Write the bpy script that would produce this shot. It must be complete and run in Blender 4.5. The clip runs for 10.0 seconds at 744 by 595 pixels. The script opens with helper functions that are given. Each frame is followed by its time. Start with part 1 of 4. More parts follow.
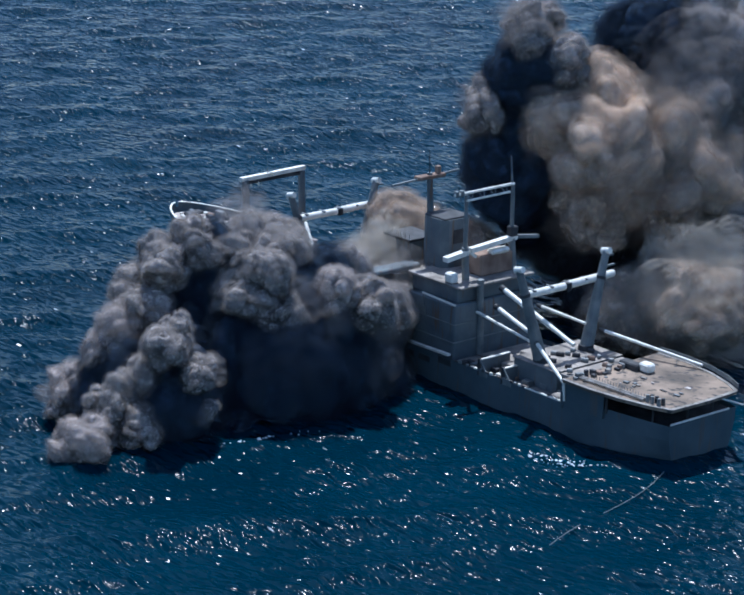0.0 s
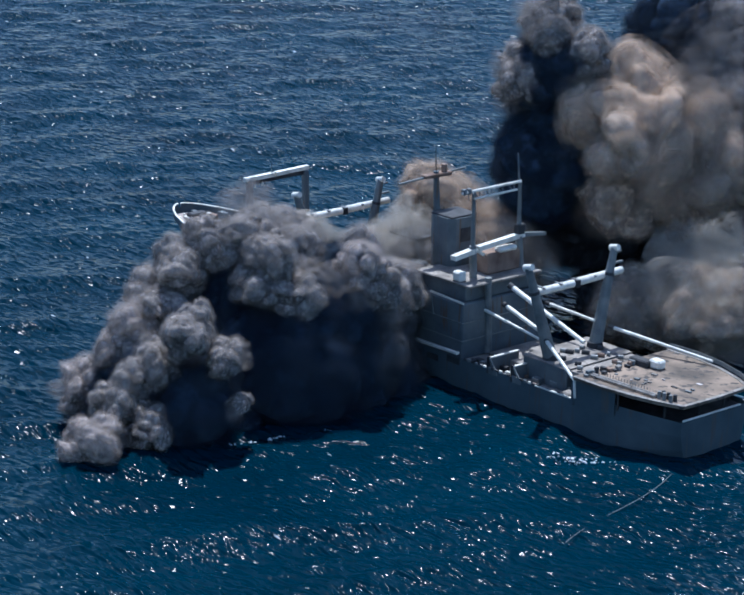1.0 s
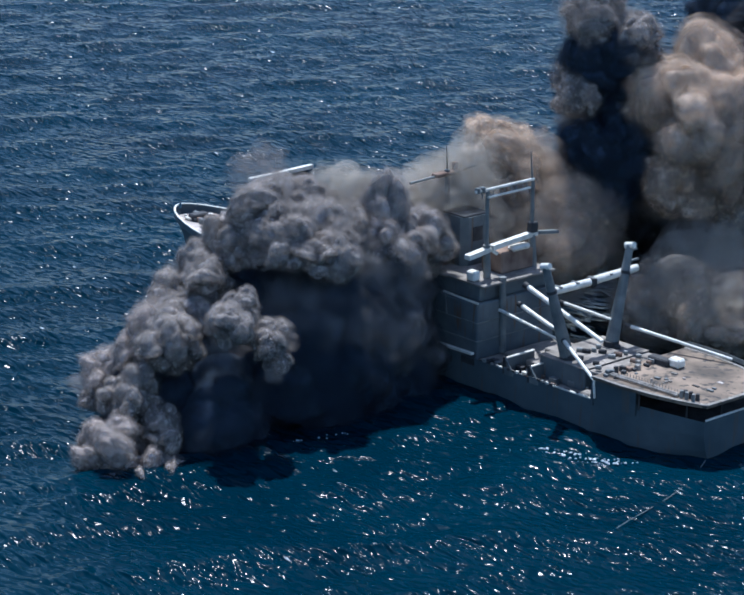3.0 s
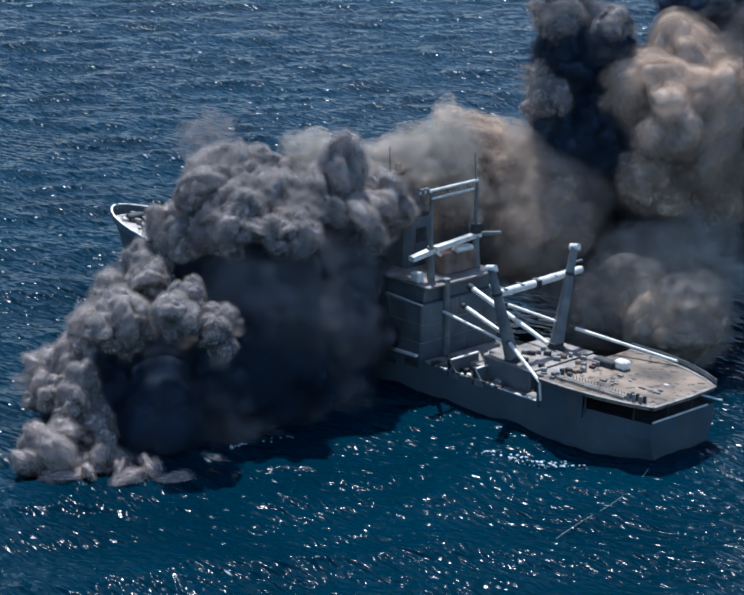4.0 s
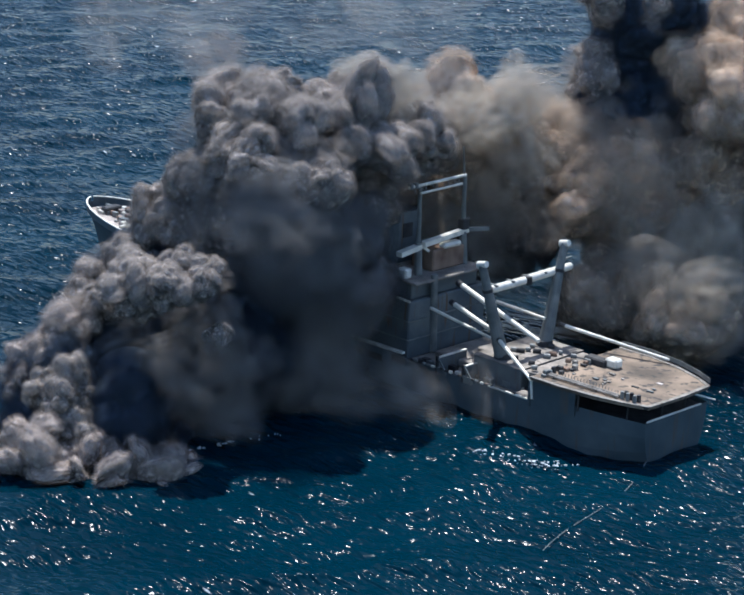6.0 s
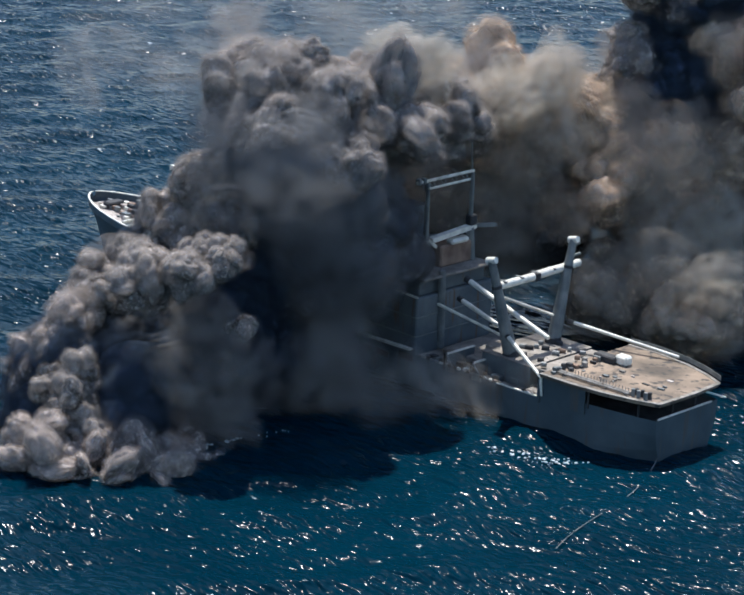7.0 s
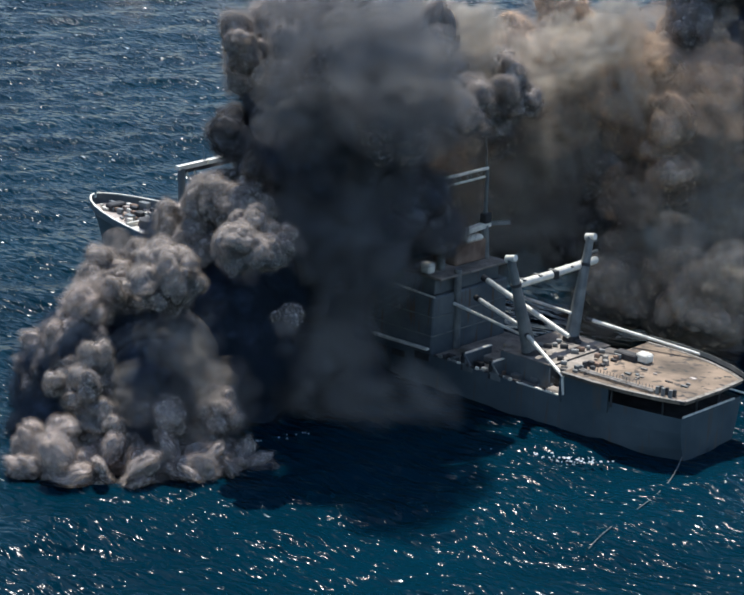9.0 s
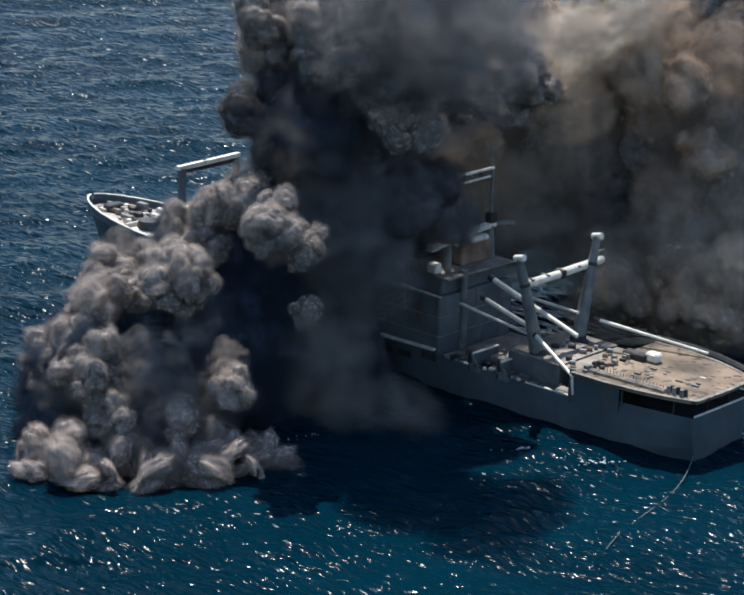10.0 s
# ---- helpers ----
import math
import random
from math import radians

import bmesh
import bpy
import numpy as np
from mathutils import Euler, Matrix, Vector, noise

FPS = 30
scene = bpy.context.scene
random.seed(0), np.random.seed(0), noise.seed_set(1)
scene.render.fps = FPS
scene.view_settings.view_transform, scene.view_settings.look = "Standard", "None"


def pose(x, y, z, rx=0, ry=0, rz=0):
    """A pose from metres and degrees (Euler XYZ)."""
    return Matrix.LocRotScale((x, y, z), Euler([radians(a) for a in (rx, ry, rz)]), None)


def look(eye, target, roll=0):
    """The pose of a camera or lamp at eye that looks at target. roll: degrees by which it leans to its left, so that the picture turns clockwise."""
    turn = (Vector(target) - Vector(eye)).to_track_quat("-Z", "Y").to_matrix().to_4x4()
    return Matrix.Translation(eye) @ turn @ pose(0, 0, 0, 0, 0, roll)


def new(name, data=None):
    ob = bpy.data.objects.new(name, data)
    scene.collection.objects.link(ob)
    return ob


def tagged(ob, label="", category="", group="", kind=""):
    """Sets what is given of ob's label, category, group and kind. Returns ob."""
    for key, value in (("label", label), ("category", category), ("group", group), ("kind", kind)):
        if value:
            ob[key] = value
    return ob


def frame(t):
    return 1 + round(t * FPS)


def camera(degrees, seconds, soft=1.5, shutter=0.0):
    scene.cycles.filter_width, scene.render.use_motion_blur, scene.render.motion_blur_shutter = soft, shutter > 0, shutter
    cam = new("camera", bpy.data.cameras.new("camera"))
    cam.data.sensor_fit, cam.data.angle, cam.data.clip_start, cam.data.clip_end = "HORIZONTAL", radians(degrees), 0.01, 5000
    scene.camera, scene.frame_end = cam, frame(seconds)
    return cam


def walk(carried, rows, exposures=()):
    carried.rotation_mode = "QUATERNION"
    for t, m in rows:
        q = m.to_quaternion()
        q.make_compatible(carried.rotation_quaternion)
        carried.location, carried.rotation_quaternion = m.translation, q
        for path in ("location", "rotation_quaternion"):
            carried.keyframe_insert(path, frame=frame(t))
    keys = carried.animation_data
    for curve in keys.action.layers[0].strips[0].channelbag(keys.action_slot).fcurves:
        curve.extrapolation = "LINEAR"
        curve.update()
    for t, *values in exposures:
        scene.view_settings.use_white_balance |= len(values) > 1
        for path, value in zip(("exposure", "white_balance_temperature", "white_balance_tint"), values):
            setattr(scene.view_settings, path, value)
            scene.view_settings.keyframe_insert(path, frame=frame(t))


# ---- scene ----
cam = camera(19.8, 10.0, soft=2.0)
PATH = [
    (0, (328.648, -291.736, 145.429), (-5.466, -4.926, 12.000), 1.5),
    (0.5, (327.031, -293.327, 144.896), (-5.600, -5.644, 12.000), 1.4),
    (1, (324.930, -294.801, 144.540), (-5.903, -6.432, 12.000), 1.1),
    (1.5, (322.467, -296.148, 144.304), (-5.859, -7.286, 12.000), 1.0),
    (2, (319.747, -297.364, 144.137), (-5.505, -7.811, 12.000), 0.8),
    (3.3, (312.093, -299.931, 143.736), (-6.188, -6.908, 12.000), 1.0),
    (3.5, (310.896, -300.256, 143.653), (-4.561, -5.909, 12.000), 1.1),
    (3.8, (309.109, -300.715, 143.509), (-2.769, -2.486, 12.000), 1.2),
    (4, (307.927, -301.002, 143.399), (-0.480, 2.485, 12.000), 1.5),
    (4.5, (305.019, -301.666, 143.066), (1.722, 3.688, 12.000), 1.7),
    (5, (302.194, -302.274, 142.646), (2.282, 5.089, 12.000), 2.1),
    (5.5, (299.458, -302.852, 142.137), (3.527, 4.276, 12.000), 2.2),
    (6.8, (292.672, -304.473, 140.454), (4.454, 0.647, 12.000), 2.7),
    (7, (291.645, -304.770, 140.162), (4.969, -0.010, 12.000), 2.7),
    (7.5, (289.053, -305.612, 139.417), (3.925, 0.453, 12.000), 2.7),
    (8, (286.372, -306.638, 138.678), (3.518, -0.235, 12.000), 2.7),
    (8.5, (283.525, -307.905, 137.985), (3.517, -1.069, 12.000), 2.6),
    (9, (280.419, -309.473, 137.384), (3.360, -1.989, 12.000), 2.5),
    (9.5, (276.947, -311.409, 136.928), (3.287, -2.081, 12.000), 2.5),
    (10, (272.990, -313.783, 136.680), (2.656, -2.436, 12.000), 2.6),
]
EXPOSURES = [(0, 0.30, 5100, 10), (3.5, 0.38, 5300, 10), (6, 0.55, 5750, 10), (8, 0.62, 6150, 10), (10, 0.44, 6200, 10)]
walk(cam, [(t, look(eye, target, roll)) for t, eye, target, roll in PATH], EXPOSURES)


# ---- world and sun ----
SUN_TO = Vector((-0.41, 0.31, 0.95)).normalized()
world = bpy.data.worlds.new("sky")
scene.world = world
world.use_nodes = True
sky = world.node_tree.nodes.new("ShaderNodeTexSky")
sky.sky_type, sky.sun_disc = "NISHITA", False
sky.sun_elevation = math.asin(SUN_TO.z)
sky.sun_rotation = math.atan2(SUN_TO.x, SUN_TO.y)
background = world.node_tree.nodes["Background"]
background.inputs["Strength"].default_value = 0.135
world.node_tree.links.new(sky.outputs["Color"], background.inputs["Color"])
sun = new("sun", bpy.data.lights.new("sun", "SUN"))
sun.data.energy, sun.data.angle, sun.data.color = 4.8, radians(0.53), (1.0, 0.945, 0.865)
sun.matrix_world = look(SUN_TO * 300, (0, 0, 0))


# ---- materials ----
def material(name, low, high, scale=1.0, rough=0.7, metal=0.0, bump=0.0, spot=None, spot_at=0.6, detail=6.0, spec=0.3, alpha=1.0, fine=None, streak=False):
    """A surface with two scales of colour variation, optional stains and fine relief."""
    m = bpy.data.materials.new(name)
    m.use_nodes = True
    n, l = m.node_tree.nodes, m.node_tree.links
    b = n["Principled BSDF"]
    at = n.new("ShaderNodeTexCoord")
    big = n.new("ShaderNodeTexNoise")
    big.inputs["Scale"].default_value, big.inputs["Detail"].default_value = scale, detail
    l.new(at.outputs["Object"], big.inputs["Vector"])
    ramp = n.new("ShaderNodeValToRGB")
    ramp.color_ramp.elements[0].position, ramp.color_ramp.elements[1].position = 0.35, 0.68
    ramp.color_ramp.elements[0].color, ramp.color_ramp.elements[1].color = (*low, 1), (*high, 1)
    l.new(big.outputs["Fac"], ramp.inputs["Fac"])
    colour = ramp.outputs["Color"]
    if spot:
        grain = n.new("ShaderNodeTexNoise")
        grain.inputs["Scale"].default_value, grain.inputs["Detail"].default_value = scale * 5.3, 8
        l.new(at.outputs["Object"], grain.inputs["Vector"])
        if streak:
            run = n.new("ShaderNodeMapping")
            run.inputs["Scale"].default_value = (1, 1, 0.09)
            l.new(at.outputs["Object"], run.inputs["Vector"])
            l.new(run.outputs["Vector"], grain.inputs["Vector"])
        edge = n.new("ShaderNodeMapRange")
        edge.inputs["From Min"].default_value, edge.inputs["From Max"].default_value = spot_at, spot_at + 0.09
        l.new(grain.outputs["Fac"], edge.inputs["Value"])
        mix = n.new("ShaderNodeMix")
        mix.data_type = "RGBA"
        l.new(edge.outputs["Result"], mix.inputs["Factor"])
        l.new(colour, mix.inputs["A"])
        mix.inputs["B"].default_value = (*spot, 1)
        colour = mix.outputs["Result"]
    l.new(colour, b.inputs["Base Color"])
    b.inputs["Roughness"].default_value, b.inputs["Metallic"].default_value = rough, metal
    b.inputs["Specular IOR Level"].default_value = spec
    if bump:
        relief = n.new("ShaderNodeTexNoise")
        relief.inputs["Scale"].default_value, relief.inputs["Detail"].default_value = fine or scale * 4, 7
        l.new(at.outputs["Object"], relief.inputs["Vector"])
        lift = n.new("ShaderNodeBump")
        lift.inputs["Strength"].default_value, lift.inputs["Distance"].default_value = 1.0, bump
        l.new(relief.outputs["Fac"], lift.inputs["Height"])
        l.new(lift.outputs["Normal"], b.inputs["Normal"])
    if alpha < 1:
        b.inputs["Alpha"].default_value = alpha
    return m


def sea_material():
    """Deep blue water with wind ripples and thin streaks of foam."""
    m = bpy.data.materials.new("sea_water")
    m.use_nodes = True
    n, l = m.node_tree.nodes, m.node_tree.links
    b = n["Principled BSDF"]
    at = n.new("ShaderNodeTexCoord")
    tint = n.new("ShaderNodeTexNoise")
    tint.inputs["Scale"].default_value, tint.inputs["Detail"].default_value = 0.02, 3
    l.new(at.outputs["Object"], tint.inputs["Vector"])
    ramp = n.new("ShaderNodeValToRGB")
    ramp.color_ramp.elements[0].position, ramp.color_ramp.elements[1].position = 0.35, 0.65
    ramp.color_ramp.elements[0].color, ramp.color_ramp.elements[1].color = (0.0004, 0.0120, 0.0222, 1), (0.0008, 0.0175, 0.0312, 1)
    l.new(tint.outputs["Fac"], ramp.inputs["Fac"])
    turn = n.new("ShaderNodeMapping")
    turn.inputs["Rotation"].default_value = (0, 0, radians(-38))
    turn.inputs["Scale"].default_value = (0.55, 1.25, 1)
    l.new(at.outputs["Object"], turn.inputs["Vector"])
    small = n.new("ShaderNodeTexNoise")
    small.inputs["Scale"].default_value, small.inputs["Detail"].default_value, small.inputs["Roughness"].default_value = 0.44, 1.2, 0.5
    l.new(turn.outputs["Vector"], small.inputs["Vector"])
    lift = n.new("ShaderNodeBump")
    lift.inputs["Strength"].default_value, lift.inputs["Distance"].default_value = 1.0, 1.5
    l.new(small.outputs["Fac"], lift.inputs["Height"])
    l.new(lift.outputs["Normal"], b.inputs["Normal"])
    crest = n.new("ShaderNodeTexNoise")
    crest.inputs["Scale"].default_value, crest.inputs["Detail"].default_value = 0.22, 9
    l.new(turn.outputs["Vector"], crest.inputs["Vector"])
    foam = n.new("ShaderNodeMapRange")
    foam.inputs["From Min"].default_value, foam.inputs["From Max"].default_value = 0.725, 0.77
    l.new(crest.outputs["Fac"], foam.inputs["Value"])
    mix = n.new("ShaderNodeMix")
    mix.data_type = "RGBA"
    l.new(foam.outputs["Result"], mix.inputs["Factor"])
    l.new(ramp.outputs["Color"], mix.inputs["A"])
    mix.inputs["B"].default_value = (0.55, 0.60, 0.63, 1)
    l.new(mix.outputs["Result"], b.inputs["Base Color"])
    rough = n.new("ShaderNodeMapRange")
    rough.inputs["To Min"].default_value, rough.inputs["To Max"].default_value = 0.13, 0.6
    l.new(foam.outputs["Result"], rough.inputs["Value"])
    l.new(rough.outputs["Result"], b.inputs["Roughness"])
    b.inputs["IOR"].default_value = 1.333
    b.inputs["Specular IOR Level"].default_value = 0.05
    return m


SEA = sea_material()
HULL = material("hull_grey_paint", (0.046, 0.070, 0.084), (0.085, 0.112, 0.126), 0.12, 0.6, bump=0.02, spot=(0.085, 0.082, 0.076), spot_at=0.57, streak=True)
HOUSE = material("weathered_grey_paint", (0.078, 0.098, 0.110), (0.145, 0.165, 0.17), 0.2, 0.6, bump=0.02, spot=(0.12, 0.085, 0.06), spot_at=0.58, streak=True)
DECK = material("bleached_deck", (0.16, 0.145, 0.125), (0.36, 0.32, 0.275), 0.25, 0.9, bump=0.03, spot=(0.14, 0.12, 0.10), spot_at=0.58)
FLIGHT = material("rusted_flight_deck", (0.09, 0.074, 0.058), (0.30, 0.228, 0.165), 0.13, 0.9, bump=0.05, spot=(0.06, 0.055, 0.05), spot_at=0.55, detail=9)
EDGE = material("worn_grey_edge", (0.16, 0.15, 0.13), (0.30, 0.28, 0.25), 0.4, 0.85, bump=0.02, spot=(0.10, 0.08, 0.06), spot_at=0.56)
STEEL = material("grey_steel", (0.10, 0.115, 0.118), (0.21, 0.22, 0.21), 0.35, 0.5, bump=0.01, spot=(0.22, 0.14, 0.09), spot_at=0.66)
PALE = material("salt_bleached_deck", (0.30, 0.26, 0.23), (0.52, 0.46, 0.41), 0.3, 0.9, bump=0.03, spot=(0.12, 0.09, 0.07), spot_at=0.60)
BRIGHT = material("white_boom_paint", (0.58, 0.56, 0.48), (0.86, 0.83, 0.73), 0.5, 0.45, spot=(0.30, 0.20, 0.12), spot_at=0.68)
DARK = material("dark_steel", (0.02, 0.022, 0.025), (0.06, 0.06, 0.06), 0.4, 0.7)
RUST = material("rusty_tan_plating", (0.14, 0.09, 0.065), (0.29, 0.205, 0.15), 0.3, 0.85, bump=0.02)
RED = material("red_lead", (0.12, 0.03, 0.02), (0.2, 0.06, 0.04), 0.3, 0.8)


def smoke_material(name, low, high, density):
    """Dense matt smoke; a density below one makes a thin, uneven veil of it."""
    m = material(name, low, high, 1.3, 1.0, spec=0.0)
    if density < 1:
        n, l = m.node_tree.nodes, m.node_tree.links
        at = n.new("ShaderNodeTexCoord")
        wisp = n.new("ShaderNodeTexNoise")
        wisp.inputs["Scale"].default_value, wisp.inputs["Detail"].default_value = 2.6, 5
        l.new(at.outputs["Object"], wisp.inputs["Vector"])
        thin = n.new("ShaderNodeMapRange")
        thin.inputs["From Min"].default_value, thin.inputs["From Max"].default_value = 0.36, 0.66
        thin.inputs["To Max"].default_value = density
        l.new(wisp.outputs["Fac"], thin.inputs["Value"])
        colour = n["Principled BSDF"].inputs["Base Color"].links[0].from_socket
        face, glow, body = n.new("ShaderNodeBsdfDiffuse"), n.new("ShaderNodeBsdfTranslucent"), n.new("ShaderNodeMixShader")
        clear, out = n.new("ShaderNodeBsdfTransparent"), n.new("ShaderNodeMixShader")
        l.new(colour, face.inputs["Color"]), l.new(colour, glow.inputs["Color"])
        body.inputs[0].default_value = 0.45
        l.new(face.outputs[0], body.inputs[1]), l.new(glow.outputs[0], body.inputs[2])
        l.new(thin.outputs["Result"], out.inputs[0])
        l.new(clear.outputs[0], out.inputs[1]), l.new(body.outputs[0], out.inputs[2])
        l.new(out.outputs[0], n["Material Output"].inputs["Surface"])
    return m


SMOKE = {}
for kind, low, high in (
    # navy base colours hold the air's blue haze and the smoke's own shade
    ("shade_navy", (0.034, 0.050, 0.076), (0.060, 0.080, 0.112)),
    # the explosion plume's inner shade is put into this darker base colour
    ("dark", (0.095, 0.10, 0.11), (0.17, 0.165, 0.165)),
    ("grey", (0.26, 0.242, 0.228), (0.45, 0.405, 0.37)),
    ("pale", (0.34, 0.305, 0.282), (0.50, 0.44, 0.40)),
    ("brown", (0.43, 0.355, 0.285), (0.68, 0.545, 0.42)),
):
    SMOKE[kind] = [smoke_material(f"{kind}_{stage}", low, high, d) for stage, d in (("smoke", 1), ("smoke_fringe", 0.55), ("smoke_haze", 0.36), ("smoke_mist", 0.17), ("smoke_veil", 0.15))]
SMOKE["mist"] = [smoke_material("smoke_mist", (0.42, 0.41, 0.38), (0.56, 0.53, 0.48), 0.06)] * 5
# veil colour darkened to carry the shade within the rising plume
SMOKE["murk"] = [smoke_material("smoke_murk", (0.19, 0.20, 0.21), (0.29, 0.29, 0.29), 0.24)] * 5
SMOKE["dust"] = [smoke_material("smoke_dust", (0.43, 0.40, 0.345), (0.60, 0.545, 0.465), 0.19)] * 5
SMOKE["veil"] = [smoke_material("smoke_veil", (0.26, 0.255, 0.25), (0.38, 0.365, 0.34), 0.17)] * 5
scene.cycles.transparent_max_bounces = 72


# ---- shapes ----
def part(name, bm, mat, parent, label="", smooth=False):
    """Links a bmesh as one mesh under a thing or a part."""
    me = bpy.data.meshes.new(name)
    bm.to_mesh(me)
    bm.free()
    me.materials.append(mat)
    if smooth:
        me.polygons.foreach_set("use_smooth", [True] * len(me.polygons))
    ob = new(name, me)
    ob.parent = parent
    if label:
        ob["label"] = label
    return ob


def add_box(bm, x0, x1, y0, y1, z0, z1, bevel=0.06):
    vs = bmesh.ops.create_cube(bm, size=1.0, matrix=Matrix.Translation(((x0 + x1) / 2, (y0 + y1) / 2, (z0 + z1) / 2)) @ Matrix.Diagonal((abs(x1 - x0), abs(y1 - y0), abs(z1 - z0), 1)))["verts"]
    if bevel:
        edges = {e for v in vs for e in v.link_edges}
        bmesh.ops.bevel(bm, geom=list(edges), offset=bevel, segments=1, affect="EDGES")
    return bm


def box(x0, x1, y0, y1, z0, z1, bevel=0.06):
    return add_box(bmesh.new(), x0, x1, y0, y1, z0, z1, bevel)


def add_bar(bm, a, b, r0, r1=None, sides=10):
    """A tapered round bar from a to b."""
    a, b = Vector(a), Vector(b)
    m = Matrix.Translation((a + b) / 2) @ (b - a).to_track_quat("Z", "Y").to_matrix().to_4x4()
    bmesh.ops.create_cone(bm, cap_ends=True, segments=sides, radius1=r0, radius2=r0 if r1 is None else r1, depth=(b - a).length, matrix=m)
    return bm


def bar(a, b, r0, r1=None, sides=10):
    return add_bar(bmesh.new(), a, b, r0, r1, sides)


def add_beam(bm, a, b, w, h):
    """A square beam from a to b."""
    a, b = Vector(a), Vector(b)
    m = Matrix.Translation((a + b) / 2) @ (b - a).to_track_quat("Y", "Z").to_matrix().to_4x4()
    bmesh.ops.create_cube(bm, size=1.0, matrix=m @ Matrix.Diagonal((w, (b - a).length, h, 1)))
    return bm


def beam(a, b, w, h):
    return add_beam(bmesh.new(), a, b, w, h)


def slab(outline, z0, z1):
    """A plate with the given outline between two heights."""
    bm = bmesh.new()
    low = [bm.verts.new((x, y, z0)) for x, y in outline]
    top = [bm.verts.new((x, y, z1)) for x, y in outline]
    n = len(outline)
    bm.faces.new(low[::-1]), bm.faces.new(top)
    for i in range(n):
        bm.faces.new((low[i], low[(i + 1) % n], top[(i + 1) % n], top[i]))
    bmesh.ops.recalc_face_normals(bm, faces=bm.faces)
    return bm


# ---- sea ----
def axis(near0, near1, step, far, grow=1.22):
    line = list(np.arange(near0, near1, step))
    d, left, right = step, [], []
    a, b = near0, line[-1]
    while b < far or a > -far:
        d *= grow
        a, b = a - d, b + d
        left.append(a), right.append(b)
    return np.array(left[::-1] + line + right)


def sea():
    rng = np.random.default_rng(5)
    us, vs = axis(-190, 190, 0.8, 4600), axis(-150, 560, 1.0, 4600)
    u, v = np.meshgrid(us, vs)
    z = np.zeros_like(u)
    for length in np.geomspace(2.6, 42, 44):
        way = radians(rng.normal(-72, 26))
        k = 2 * math.pi / length
        high = 0.0066 * length
        bend = 0.35 * np.sin((u * math.cos(way + 1.3) + v * math.sin(way + 1.3)) * k * 0.21 + rng.uniform(0, 6))
        phase = (u * math.cos(way) + v * math.sin(way)) * k + rng.uniform(0, 6.28) + bend * 3
        z += high * (np.exp(np.sin(phase) - 1) * 1.9 - 0.75)
    z *= np.clip((1500 - np.hypot(u, v)) / 900, 0, 1)
    z -= z.mean()
    x, y = RIGHT[0] * u + AWAY[0] * v, RIGHT[1] * u + AWAY[1] * v
    rows, cols = u.shape
    ids = np.arange(rows * cols).reshape(rows, cols)
    quads = np.stack([ids[:-1, :-1], ids[:-1, 1:], ids[1:, 1:], ids[1:, :-1]], -1).reshape(-1, 4)
    me = bpy.data.meshes.new("water")
    me.vertices.add(rows * cols)
    me.vertices.foreach_set("co", np.stack([x, y, z], -1).astype(np.float32).ravel())
    me.loops.add(quads.size)
    me.loops.foreach_set("vertex_index", quads.astype(np.int32).ravel())
    me.polygons.add(len(quads))
    me.polygons.foreach_set("loop_start", np.arange(0, quads.size, 4, dtype=np.int32))
    me.polygons.foreach_set("use_smooth", np.ones(len(quads), dtype=bool))
    me.update(calc_edges=True)
    me.materials.append(SEA)
    return tagged(new("water", me), "deep blue choppy sea with sparkling sunlit crests", "sea", kind="structure")


SEA_LEVEL = 2.3
RIGHT, AWAY = (0.7071, 0.7071), (-0.7071, 0.7071)
water = sea()


# ---- the ship ----
ship = new("cargo_ship")
tagged(ship, "grey stripped naval cargo ship, burning, with tall cargo masts", "ship")


def half_breadth(x):
    """Half the hull's width at the deck, bow at -87, stern at 85."""
    if x < -20:
        s = min(1.0, max(0.0, (x + 85.4) / 65.4))
        return 12.5 * (1 - (1 - s) ** 3.2) ** 0.62 + 0.15
    return 12.5 - 3.2 * max(0.0, (x - 60) / 25) ** 1.7


def deck_height(x):
    """Height of the hull's upper edge above the water."""
    if x < -46:
        return 13.2 + 1.5 * ((-46 - x) / 41) ** 1.5
    if x < -44:
        return 13.2 - 3.6 * (x + 46) / 2
    if x < 10:
        return 9.6
    if x < 60:
        return 8.6
    return 10.2


